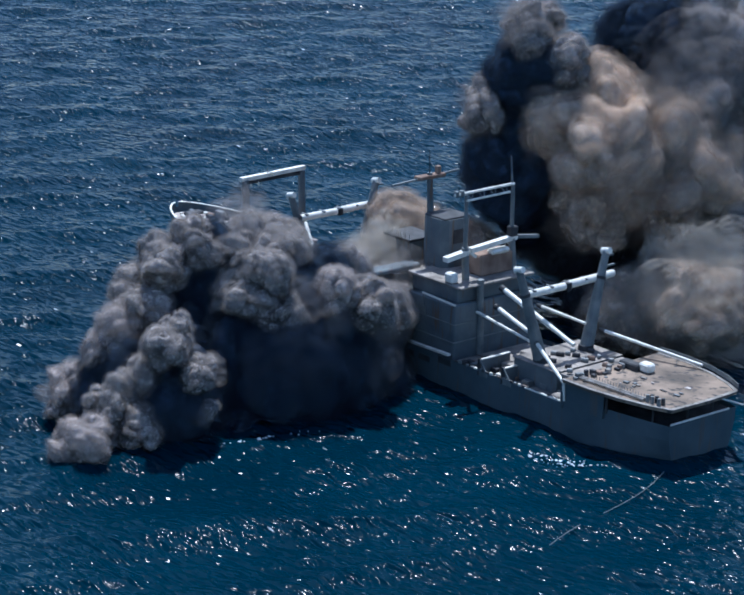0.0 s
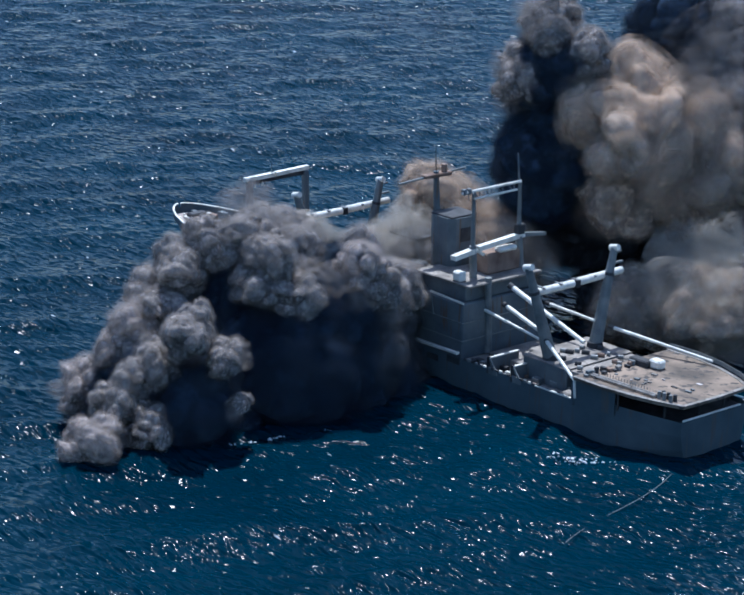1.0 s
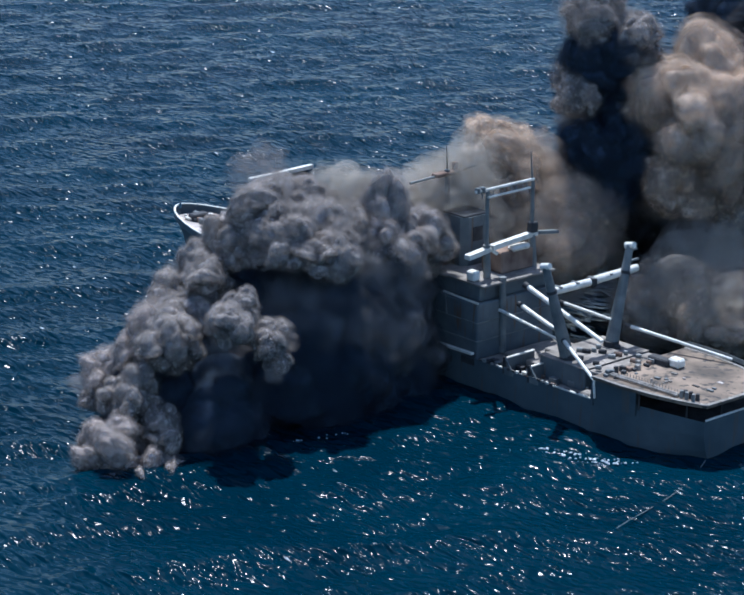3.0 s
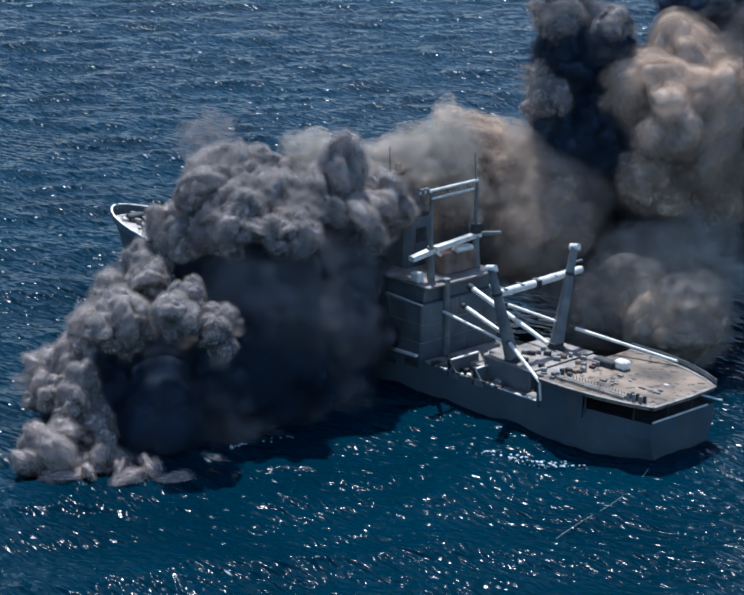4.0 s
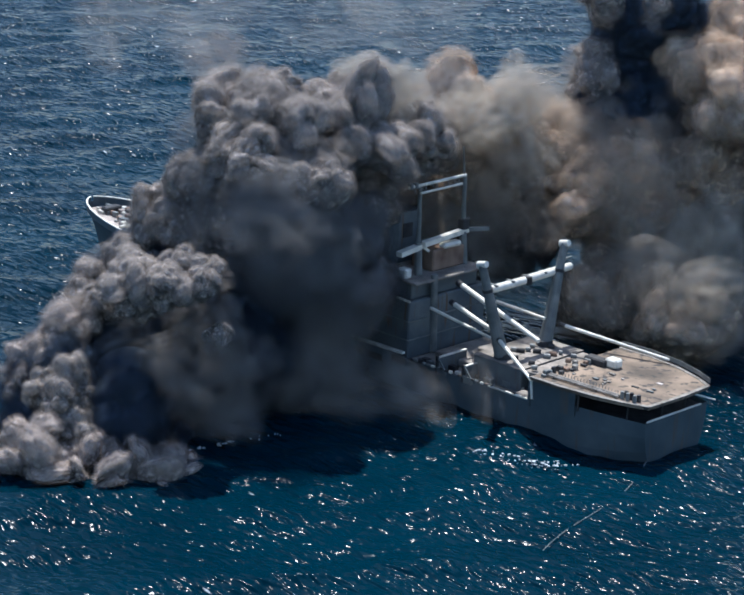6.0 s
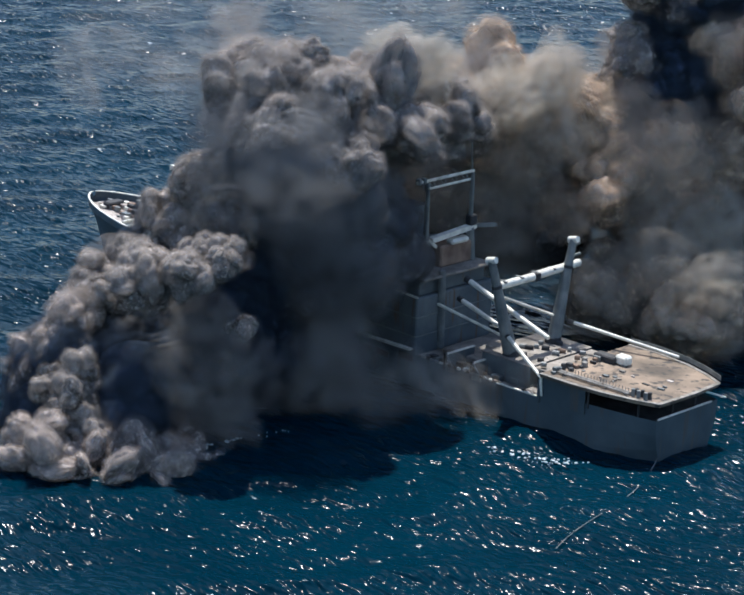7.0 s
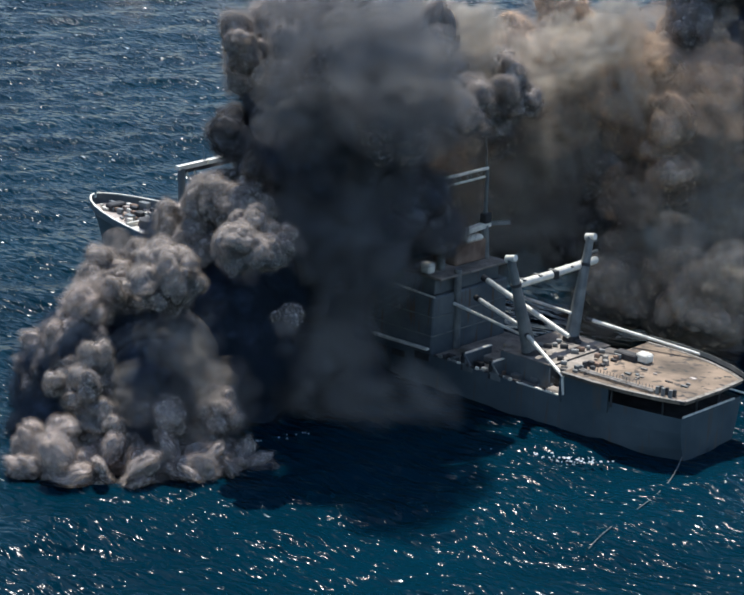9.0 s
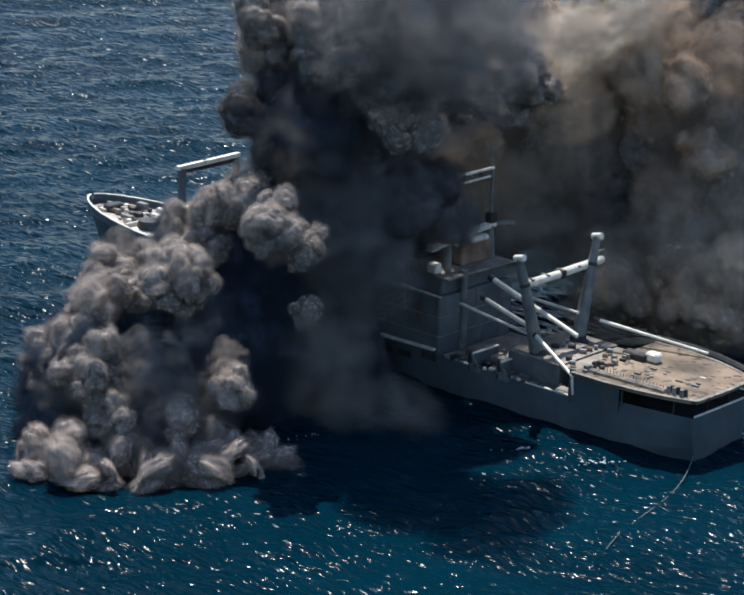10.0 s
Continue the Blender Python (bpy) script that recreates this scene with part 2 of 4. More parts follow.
def hull():
    bm = bmesh.new()
    rings = []
    stations = [-85.4, -84.6, -82.4, -78.5, -74, -68, -61, -54, -46, -44, -36, -26, -14, 0, 9.9, 10.1, 22, 34, 46, 59.9, 60.1, 68, 74, 79, 82.5, 84.6]
    for x in stations:
        hb, top = half_breadth(x), deck_height(x)
        flare = min(1.0, max(0.12, (x + 84) / 46)) if x < -30 else 1.0
        stern = max(0.0, (x - 58) / 27)
        foot = -3.0 + 4.0 * stern ** 2.2
        water_half = hb * flare * (1 - 0.20 * stern ** 2)
        rake = 6.0 * max(0.0, (-70 - x) / 17)
        pts = []
        for f in (0.0, 0.3, 0.62, 0.86, 1.0):
            z = top + (foot - top) * f
            y = hb + (water_half - hb) * min(1.0, f * 1.15) ** (0.7 if x < -30 else 2.2)
            pts.append((x + rake * f, y, z))
        ring = [bm.verts.new((px, -py, pz)) for px, py, pz in pts] + [bm.verts.new((px, py, pz)) for px, py, pz in pts[::-1]]
        rings.append(ring)
    for a, b in zip(rings, rings[1:]):
        for i in range(len(a) - 1):
            bm.faces.new((a[i], a[i + 1], b[i + 1], b[i]))
    bm.faces.new(rings[-1]), bm.faces.new(rings[0][::-1])
    bmesh.ops.recalc_face_normals(bm, faces=bm.faces)
    return part("hull", bm, HULL, ship, "grey painted steel hull with rust streaks")


def deck_plate(name, x0, x1, z, mat, label, inset=0.35):
    xs = [x0 + (x1 - x0) * i / 14 for i in range(15)]
    outline = [(x, -max(0.1, half_breadth(x) - inset)) for x in xs] + [(x, max(0.1, half_breadth(x) - inset)) for x in xs[::-1]]
    return part(name, slab(outline, z - 0.25, z), mat, ship, label)


hull()
deck_plate("forecastle_deck", -84.2, -45, 13.4, PALE, "pale bleached forecastle deck")
deck_plate("main_deck", -44.5, 9.9, 8.7, DECK, "pale cluttered main deck")
deck_plate("well_deck", 10.2, 61, 7.7, DECK, "pale bleached after well deck")
# the gap's shade is put into this deck's near-black colour
deck_plate("poop_deck", 60.6, 84.3, 9.4, DARK, "deck coloured dark for the shade under the landing platform")


def flight_deck():
    """Landing platform over the stern, on posts, with its coaming and nets."""
    outline = [(60.8, -13.4), (68, -13.4), (75, -12.6), (81, -11.2), (85.2, -9.6), (85.4, -6), (85.6, 0), (85.4, 6), (85.2, 8.4), (81, 10.6), (75, 12.6), (68, 13.6), (60.8, 13.4)]
    part("flight_deck", slab(outline, 13.0, 13.7), FLIGHT, ship, "rust-brown weathered landing platform")
    inner = [(x * 0.985 + 1.1, y * 0.955) for x, y in outline]
    part("deck_coating", slab(inner, 13.69, 13.72), FLIGHT, ship, "worn brown deck coating")
    for a, b in zip(outline, outline[1:]):
        part("edge_coaming", beam((*a, 13.72), (*b, 13.72), 0.8, 0.16), EDGE, ship)
    # posts take the dark colour too, for the shade below the platform
    for x, y in ((71, -11.8), (80.5, -9.4), (83.4, -3), (83.4, 4), (80.5, 9), (72, 11.4)):
        part("platform_post", bar((x, y, 9.4), (x, y, 13.1), 0.2), DARK, ship)
    # side plating between the deck edge and the platform, forward of the open gallery
    part("side_plating", slab([(60.2, -12.62), (70.5, -12.2), (70.5, -11.9), (60.2, -12.3)], 8.2, 13.1), HULL, ship)
    part("side_plating", slab([(60.2, 12.7), (70.5, 12.45), (70.5, 12.75), (60.2, 13.05)], 8.2, 13.1), HULL, ship)
    part("front_plating", box(60.0, 60.5, -13, 13, 7.6, 13.2), HULL, ship)
    part("transom_rail", bar((84.7, -9.0, 10.45), (84.7, 7.2, 10.3), 0.2), BRIGHT, ship, "sunlit white transom rail")
    part("stern_boom", bar((84.2, 4.2, 13.0), (86.6, 9.0, 11.2), 0.17), BRIGHT, ship, "pale broken stern spar")
    for a, b in zip(outline[8:-1], outline[9:]):
        part("net_frame", beam((a[0], a[1] + 0.5, 14.5), (b[0], b[1] + 0.5, 14.5), 0.12, 0.9), STEEL, ship, "folded grey safety net frame")
    part("rudder", box(80.5, 84.6, -0.5, 0.5, -4, 2.6, 0.15), DARK, ship, "dark rudder under the counter stern")


flight_deck()


def flight_deck_gear():
    """Pipes, chocks, boxes and rolls lying on the landing platform."""
    for y, r in ((-9.6, 0.30), (-10.3, 0.24)):
        part("deck_pipe", bar((63.0, y - 0.8, 14.1), (79.0, y - 0.2, 14.1), r), EDGE, ship, "long grey pipe lying on the platform")
    part("pipe_saddle", beam((64.5, -11.6, 13.8), (64.5, -9.4, 13.8), 0.3, 0.3), DARK, ship)
    for x in (79.4, 80.6, 82.2):
        part("bollard", bar((x, -9.9, 13.7), (x, -9.9, 15.1), 0.42, 0.36), STEEL, ship)
        part("bollard", bar((x + 0.2, -8.9, 13.7), (x + 0.2, -8.9, 15.0), 0.42, 0.36), DARK, ship)
    part("equipment_locker", box(66.0, 68.8, 1.8, 4.0, 13.7, 15.5, 0.35), BRIGHT, ship, "white locker with rounded edges")
    part("locker_base", box(61.6, 66.6, 1.0, 3.2, 13.7, 15.0, 0.25), DARK, ship, "dark equipment under a cover")
    rng = random.Random(4)
    for i in range(16):
        x, y = 61.6 + rng.random() * 1.8, -12 + i * 0.95
        h = 0.4 + rng.random() * 1.0
        part("deck_fitting", box(x, x + 0.6 + rng.random(), y, y + 0.5 + rng.random() * 0.6, 13.7, 13.7 + h, 0.08), rng.choice((STEEL, DARK, DARK, EDGE, RUST)), ship)
    for i in range(22):
        x = 64 + i * 0.72
        part("rail_stanchion", bar((x, -8.9, 13.7), (x, -8.9, 14.6), 0.06, sides=6), STEEL, ship)
    for i in range(14):
        x, y = 64 + rng.random() * 16, -7 + rng.random() * 9
        part("deck_debris", box(x, x + 0.3 + rng.random() * 1.2, y, y + 0.3 + rng.random() * 0.5, 13.7, 13.86 + rng.random() * 0.2, 0.04), rng.choice((STEEL, EDGE, PALE, DARK)), ship)


flight_deck_gear()


def v_mast(x, house_top):
    """Heavy-lift mast: two posts leaning outwards, a split cross-bar and head caps."""
    for side in (-1, 1):
        foot, head = Vector((x + 1.4, side * 6.3, house_top)), Vector((x, side * 12.1, 31.6))
        post = part("v_post", bar(foot, head, 1.45, 0.72, 14), STEEL, ship, "tapered grey leaning mast post", smooth=False)
        part("mast_head", bar(head + Vector((-0.9, 0, -0.2)), head + Vector((1.1, 0, 0.35)), 0.75, 0.62, 12), BRIGHT, post, "pale rounded mast head")
        part("post_foot", bar(foot - Vector((0, 0, 1.0)), foot + Vector((0, 0, 1.2)), 1.9, 1.5, 14), DARK, post)
        part("foot_ring", bar(foot + (head - foot) * 0.72, foot + (head - foot) * 0.75, 1.05, 1.05, 14), DARK, post)
    for z, reach in ((30.6, 1.5), (28.4, 2.0)):
        part("post_step", beam((x, 11.8, z), (x, 12.6 + reach, z + 0.1), 0.5, 0.35), STEEL, ship)
    part("cross_bar", bar((x - 0.5, -9.6, 26.0), (x - 0.5, 1.2, 26.0), 0.78, 0.78, 12), BRIGHT, ship, "sunlit white cross-bar between the mast posts")
    part("cross_bar", bar((x - 0.5, 2.3, 26.1), (x - 0.5, 15.0, 26.4), 0.85, 0.75, 12), BRIGHT, ship, "sunlit white cross-bar between the mast posts")
    part("bar_joint", box(x - 1.5, x + 0.5, 1.1, 2.4, 25.2, 26.8, 0.1), DARK, ship)
    for i in range(5):
        part("bar_bracket", beam((x - 0.5, -8 + i * 4.8, 26.7), (x - 0.5, -7.5 + i * 4.8, 26.7), 1.9, 0.35), STEEL, ship)


v_mast(46.4, 12.2)
v_mast(-25.0, 12.2)
part("house_roof", box(42.3, 54.7, -8.8, 9.8, 12.2, 12.35, 0.05), DECK, ship)
part("mast_house", box(42.5, 54.5, -8.6, 9.6, 7.6, 12.2, 0.2), HOUSE, ship, "grey mast house on the well deck")
part("mast_house", box(-30, -19, -8.6, 9.6, 8.6, 12.2, 0.2), HOUSE, ship, "grey mast house on the fore deck")


def boom(a, b, r, label="white cargo boom lowered on deck"):
    ob = part("cargo_boom", bar(a, b, r, r * 0.78, 10), BRIGHT, ship, label)
    a, b = Vector(a), Vector(b)
    part("boom_cap", bar(a - (b - a).normalized() * 0.7, a + (b - a).normalized() * 0.5, r * 1.25, r * 1.2, 10), DARK, ob)
    return ob


boom((35.0, -5.0, 23.8), (56.4, -6.2, 17.9), 0.55)
boom((33.0, -4.5, 19.3), (47.6, -6.6, 16.6), 0.48)
boom((27.0, -5.0, 17.2), (46.5, -7.4, 15.9), 0.34)
boom((34.7, 6.0, 18.2), (47.6, 6.0, 17.8), 0.36)
boom((51.5, 7.0, 17.2), (73.0, 12.6, 14.6), 0.36)
boom((48.3, -8.3, 16.6), (60.9, -13.0, 12.7), 0.42)
boom((60.3, -12.6, 13.0), (61.2, -13.1, 9.3), 0.30)
boom((-40.0, 4.0, 20.0), (-28.0, -3.0, 17.0), 0.4)
boom((-43.0, -4.0, 15.4), (-33.0, -7.0, 13.0), 0.35)


def superstructure():
    """Deckhouses amidships: bridge block, after block, funnel and roofs."""
    part("bridge_block", box(-9, 9, -11.2, 11.2, 8.6, 21.6, 0.25), HOUSE, ship, "grey bridge block scorched by smoke")
    part("bridge_roof", box(-9.6, 9.6, -11.8, 11.8, 21.6, 22.0, 0.1), DECK, ship)
    part("bridge_wing", box(6.0, 9.6, -17.0, -4.5, 22.2, 23.2, 0.25), HOUSE, ship, "grey bridge wing platform")
    part("bridge_wing", box(6.0, 9.6, 4.5, 17.0, 22.2, 23.2, 0.25), HOUSE, ship, "grey bridge wing platform")
    part("after_block", box(9.2, 27.6, -11.2, 11.2, 7.6, 19.4, 0.25), HOUSE, ship, "grey after deckhouse")
    part("upper_block", box(12.5, 26.5, -9.6, 9.6, 19.4, 22.7, 0.2), HOUSE, ship)
    part("roof_deck", box(12.0, 28.4, -10.4, 10.2, 22.7, 23.2, 0.12), DECK, ship, "sunlit pale roof deck")
    part("roof_edge", beam((17.0, -10.5, 19.7), (27.8, -11.3, 19.6), 0.3, 0.35), BRIGHT, ship)
    part("tan_deckhouse", box(18.5, 24.6, -1.6, 7.6, 23.2, 27.6, 0.3), RUST, ship, "rust-tan upper deckhouse")
    part("roof_locker", box(22.6, 25.0, -9.9, -8.0, 23.2, 25.2, 0.3), BRIGHT, ship)
    funnel = part("funnel", slab([(8.6, -3.0), (10.2, -3.9), (14.6, -3.9), (15.8, -2.6), (15.8, 2.6), (14.6, 3.9), (10.2, 3.9), (8.6, 3.0)], 22.0, 33.4), HOUSE, ship, "grey streamlined funnel")
    part("funnel_port", box(15.7, 15.95, -1.4, 1.4, 28.2, 31.2, 0.1), DARK, funnel)
    part("funnel_cap", box(8.9, 15.5, -3.6, 3.6, 33.4, 33.8, 0.15), DARK, funnel)
    part("director_platform", box(-3.0, 5.6, -4.4, 3.6, 26.6, 27.2, 0.1), DARK, ship)
    part("director_tower", box(-0.6, 4.4, -2.8, 2.4, 22.0, 26.6, 0.15), HOUSE, ship)
    for i in range(7):
        part("platform_rail", bar((-3 + i * 1.4, -4.3, 27.2), (-3 + i * 1.4, -4.3, 28.4), 0.07, sides=6), STEEL, ship)
    # openings along the port side of the after block
    for x0, x1 in ((9.4, 13.0), (14.4, 17.2), (18.6, 22.0)):
        part("side_opening", box(x0, x1, -12.62, -12.35, 6.2, 7.5, 0.08), DARK, ship, "dark opening in the hull side")
    part("side_opening", box(24.6, 28.4, -12.62, -12.35, 7.0, 8.45, 0.08), DARK, ship, "dark opening in the hull side")
    part("bulwark_cap", beam((13.4, -12.5, 9.2), (27.8, -12.5, 9.4), 0.9, 0.4), BRIGHT, ship, "sunlit pale bulwark cap")
    for z in (11.6, 15.4):
        part("wall_ledge", beam((9.4, -11.25, z), (27.6, -11.25, z), 0.25, 0.22), STEEL, ship)
        part("wall_ledge", beam((27.7, -11.2, z), (27.7, 11.2, z), 0.25, 0.22), STEEL, ship)
    part("boat_davit", bar((12.0, -11.4, 15.4), (12.6, -12.6, 20.4), 0.2, 0.14), STEEL, ship)
    part("boat_davit", bar((19.0, -11.4, 15.4), (19.6, -12.6, 20.4), 0.2, 0.14), STEEL, ship)
    part("after_door", box(27.5, 27.7, -4.2, -3.2, 7.8, 9.9, 0.06), DARK, ship)


superstructure()


def king_posts():
    """Pair of tall posts with a double truss on top and a platform half way."""
    x = 24.0
    for y, top in ((-5.6, 41.0), (7.4, 41.2)):
        part("king_post", bar((x, y + 0.6 if y < 0 else y + 1.2, 19.4), (x, y, 30), 0.85, 0.75, 12), STEEL, ship, "tall grey king post")
        part("king_post", bar((x, y, 29.8), (x, y - 0.2, top), 0.46, 0.38, 10), STEEL, ship, "slim upper part of a king post")
    part("lower_post", bar((x + 3.8, -4.0, 8), (x + 3.8, -4.6, 24), 0.8, 0.75, 12), STEEL, ship)
    part("topmast", bar((x, 7.0, 41), (x, 6.3, 47.6), 0.22, 0.12, 8), STEEL, ship, "thin topmast")
    part("truss_chord", bar((x, -9.0, 41.4), (x, 7.4, 41.6), 0.32), BRIGHT, ship, "sunlit truss bar between the king posts")
    part("truss_chord", bar((x + 0.6, -6.2, 40.0), (x + 0.6, 5.8, 40.2), 0.24), BRIGHT, ship)
    for i in range(9):
        y = -7.5 + i * 1.6
        part("truss_brace", bar((x, y, 41.4), (x + 0.5, y + (0.9 if i % 2 else -0.2), 40.1), 0.11, sides=6), STEEL, ship)
    for y in (-8.6, -7.2):
        part("truss_end", box(x - 0.5, x + 0.5, y - 0.35, y + 0.45, 41.0, 42.2, 0.1), STEEL, ship)
    part("platform_beam", beam((x, -11.0, 28.3), (x, -5.2, 29.0), 1.5, 1.0), BRIGHT, ship, "pale cross-platform between the king posts")
    part("platform_beam", beam((x, -4.2, 29.2), (x, 8.6, 30.2), 1.3, 1.0), BRIGHT, ship, "pale cross-platform between the king posts")
    part("platform_beam", beam((x, 8.6, 30.2), (x, 15.0, 29.3), 0.9, 0.7), STEEL, ship)
    part("hanging_box", box(23.0, 25.0, 1.2, 6.4, 27.4, 28.5, 0.4), BRIGHT, ship, "white box hung under the platform")
    part("gusset", beam((x, -4.6, 29.0), (x, -2.6, 27.6), 0.6, 0.6), BRIGHT, ship)
    part("cross_tree", box(23.2, 24.8, 6.6, 8.6, 30.4, 32.6, 0.2), DARK, ship)


king_posts()


def signal_mast():
    part("signal_mast", bar((7, 0.6, 21.8), (7, -0.6, 41.6), 0.95, 0.6, 12), HOUSE, ship, "grey signal mast")
    part("yard", bar((7, -11.0, 40.2), (7, 7.6, 41.2), 0.26), STEEL, ship, "long signal yard")
    part("yard_platform", box(6.0, 8.0, -4.2, 3.2, 40.4, 41.2, 0.15), RUST, ship)
    part("mast_tip", bar((7, -0.6, 41.2), (7, -0.9, 46.6), 0.14, 0.08, 6), DARK, ship)
    part("yard_block", box(6.5, 7.5, 1.2, 2.2, 41.2, 42.8, 0.1), RUST, ship)


signal_mast()


def fore_gantry():
    x = -50.0
    for y in (-5.8, 10.6):
        part("gantry_post", bar((x, y + 0.6, 12.8), (x, y, 29.2), 0.95, 0.85, 12), HOUSE, ship, "dark grey gantry post")
        part("post_base", box(x - 1.6, x + 1.6, y - 1.2, y + 1.8, 12.7, 14.4, 0.2), HOUSE, ship)
    part("gantry_beam", beam((x, -7.0, 29.4), (x, 1.2, 29.6), 1.2, 0.9), BRIGHT, ship, "sunlit white gantry beam")
    part("gantry_beam", beam((x, 1.7, 29.6), (x, 11.4, 29.9), 1.2, 0.9), BRIGHT, ship, "sunlit white gantry beam")
    part("gantry_girder", beam((x, -6.0, 28.5), (x, 10.8, 28.8), 0.8, 0.8), DARK, ship)
    for y in (-4.6, -2.4):
        part("gantry_bracket", beam((x, y, 29.0), (x + 0.3, y + 0.4, 27.4), 0.5, 0.4), BRIGHT, ship)
    part("aerial", bar((x, 0.7, 29.8), (x, 0.6, 33.4), 0.1, 0.06, 6), STEEL, ship)


fore_gantry()


def bow_gear():
    """Bulwark, anchor gear, gun tubs and boxes on the forecastle."""
    xs = [-85.35, -84.8, -83.6, -81.2, -77.5, -73, -68, -63, -58, -53]
    for side in (-1, 1):
        stop = len(xs) if side < 0 else 8
        for a, b in zip(xs[: stop - 1], xs[1:stop]):
            pa, pb = Vector((a, side * half_breadth(a), deck_height(a))), Vector((b, side * half_breadth(b), deck_height(b)))
            part("bulwark", beam(pa + Vector((0, 0, 0.25)), pb + Vector((0, 0, 0.25)), 0.3, 1.5), HULL, ship)
            part("bulwark_rail", beam(pa + Vector((0, 0, 1.05)), pb + Vector((0, 0, 1.05)), 0.42, 0.2), BRIGHT, ship)
    rng = random.Random(9)
    part("anchor_windlass", box(-79.2, -76.6, -2.4, 2.2, 13.5, 15.0, 0.3), DARK, ship, "dark anchor windlass")
    part("breakwater", box(-64.4, -63.9, -9.0, 9.4, 13.5, 14.6, 0.1), BRIGHT, ship, "pale breakwater across the deck")
    part("gun_tub", bar((-60.5, -5.2, 13.5), (-60.5, -5.2, 15.6), 2.4, 2.5, 20), DARK, ship, "round grey gun tub")
    part("gun_tub", bar((-60.5, 6.2, 13.5), (-60.5, 6.2, 15.6), 2.4, 2.5, 20), DARK, ship, "round grey gun tub")
    part("deck_hatch", box(-72.5, -67.0, -3.2, 3.0, 13.5, 13.9, 0.2), STEEL, ship, "low pale deck hatch")
    part("fore_locker", box(-64.0, -55.0, -9.6, -3.0, 13.5, 13.6, 0.1), BRIGHT, ship)
    for i in range(70):
        x = -82 + rng.random() * 27
        y = (rng.random() * 2 - 1) * (half_breadth(x) - 2.2) * 0.9
        s = 0.4 + rng.random() * 1.1
        part("deck_gear", box(x, x + s * (1 + rng.random()), y, y + s, 13.5, 13.5 + s * (0.5 + rng.random()), 0.08), rng.choice((STEEL, DARK, BRIGHT, RUST, DARK, PALE)), ship)
    for side in (-1, 1):
        for x in (-80, -74, -66):
            part("mooring_bollard", bar((x, side * (half_breadth(x) - 1.5), 13.5), (x, side * (half_breadth(x) - 1.5), 14.0), 0.4, 0.45, 10), BRIGHT, ship)


bow_gear()


def well_deck_gear():
    """Bulwark stays, hatch, winches and screens in the after well."""
    for x in (36.6, 43.4):
        part("bulwark_stay", slab([(x - 0.25, -12.6), (x + 2.6, -12.6), (x + 2.6, -12.3), (x - 0.25, -12.3)], 7.6, 8.9), STEEL, ship)
        part("screen_post", beam((x, -12.4, 7.6), (x, -12.3, 11.0), 0.5, 0.5), DARK, ship)
        part("screen_brace", beam((x + 0.2, -12.4, 10.8), (x + 2.6, -12.4, 8.0), 0.3, 0.3), STEEL, ship)
        part("screen_wall", box(x - 0.2, x + 0.2, -12.2, -4.0 if x < 40 else -8.6, 7.7, 10.6, 0.05), HOUSE, ship)
        part("screen_cap", box(x - 0.3, x + 0.3, -12.3, -4.0 if x < 40 else -8.6, 10.6, 10.85, 0.05), BRIGHT, ship)
    part("cargo_hatch", box(30.5, 40.5, -6.4, 6.6, 7.7, 9.2, 0.2), DECK, ship, "pale cargo hatch coaming")
    part("hatch_box", box(38.8, 42.2, -3.4, 0.6, 7.7, 11.6, 0.2), DECK, ship)
    part("winch_platform", box(54.6, 60.0, -8.0, 9.6, 11.4, 12.0, 0.1), DECK, ship)
    rng = random.Random(21)
    for i in range(30):
        x, y = 30 + rng.random() * 29, -11.6 + rng.random() * 4.4
        s = 0.4 + rng.random() * 0.9
        part("deck_gear", box(x, x + s * 1.5, y, y + s, 7.7, 7.7 + s, 0.08), rng.choice((STEEL, DARK, BRIGHT, RUST)), ship)
    for i in range(16):
        x, y = 43 + rng.random() * 16, -7 + rng.random() * 14
        s = 0.5 + rng.random() * 0.9
        part("winch", bar((x, y, 12.7), (x + s, y + s * 0.6, 12.7), 0.5, 0.5, 10), rng.choice((STEEL, DARK, DARK, RUST)), ship)
    for i in range(26):
        x = 29.5 + i * 1.15
        part("deck_edge_fitting", box(x, x + 0.5 + 0.5 * rng.random(), -12.62, -12.2, 8.5, 8.75 + 0.35 * rng.random(), 0.05), rng.choice((BRIGHT, STEEL, DARK)), ship)
    part("after_deck_edge", beam((50.0, -12.5, 8.7), (59.8, -12.5, 8.75), 0.5, 0.25), BRIGHT, ship)
    part("mooring_reel", box(56.0, 59.6, -11.6, -9.4, 7.7, 9.0, 0.3), DECK, ship)


well_deck_gear()

tow = bmesh.new()
for i in range(24):
    s0, s1 = i / 24, (i + 1) / 24
    def on_line(s):
        return (84.0 + 15.5 * s + 1.6 * math.sin(5 * s), -7.0 - 46 * s, SEA_LEVEL + 0.35)
    add_bar(tow, on_line(s0), on_line(s1), 0.08, sides=6)
tow_line = part("tow_line", tow, STEEL, None)
tagged(tow_line, "thin pale towing line trailing on the water", "rope")


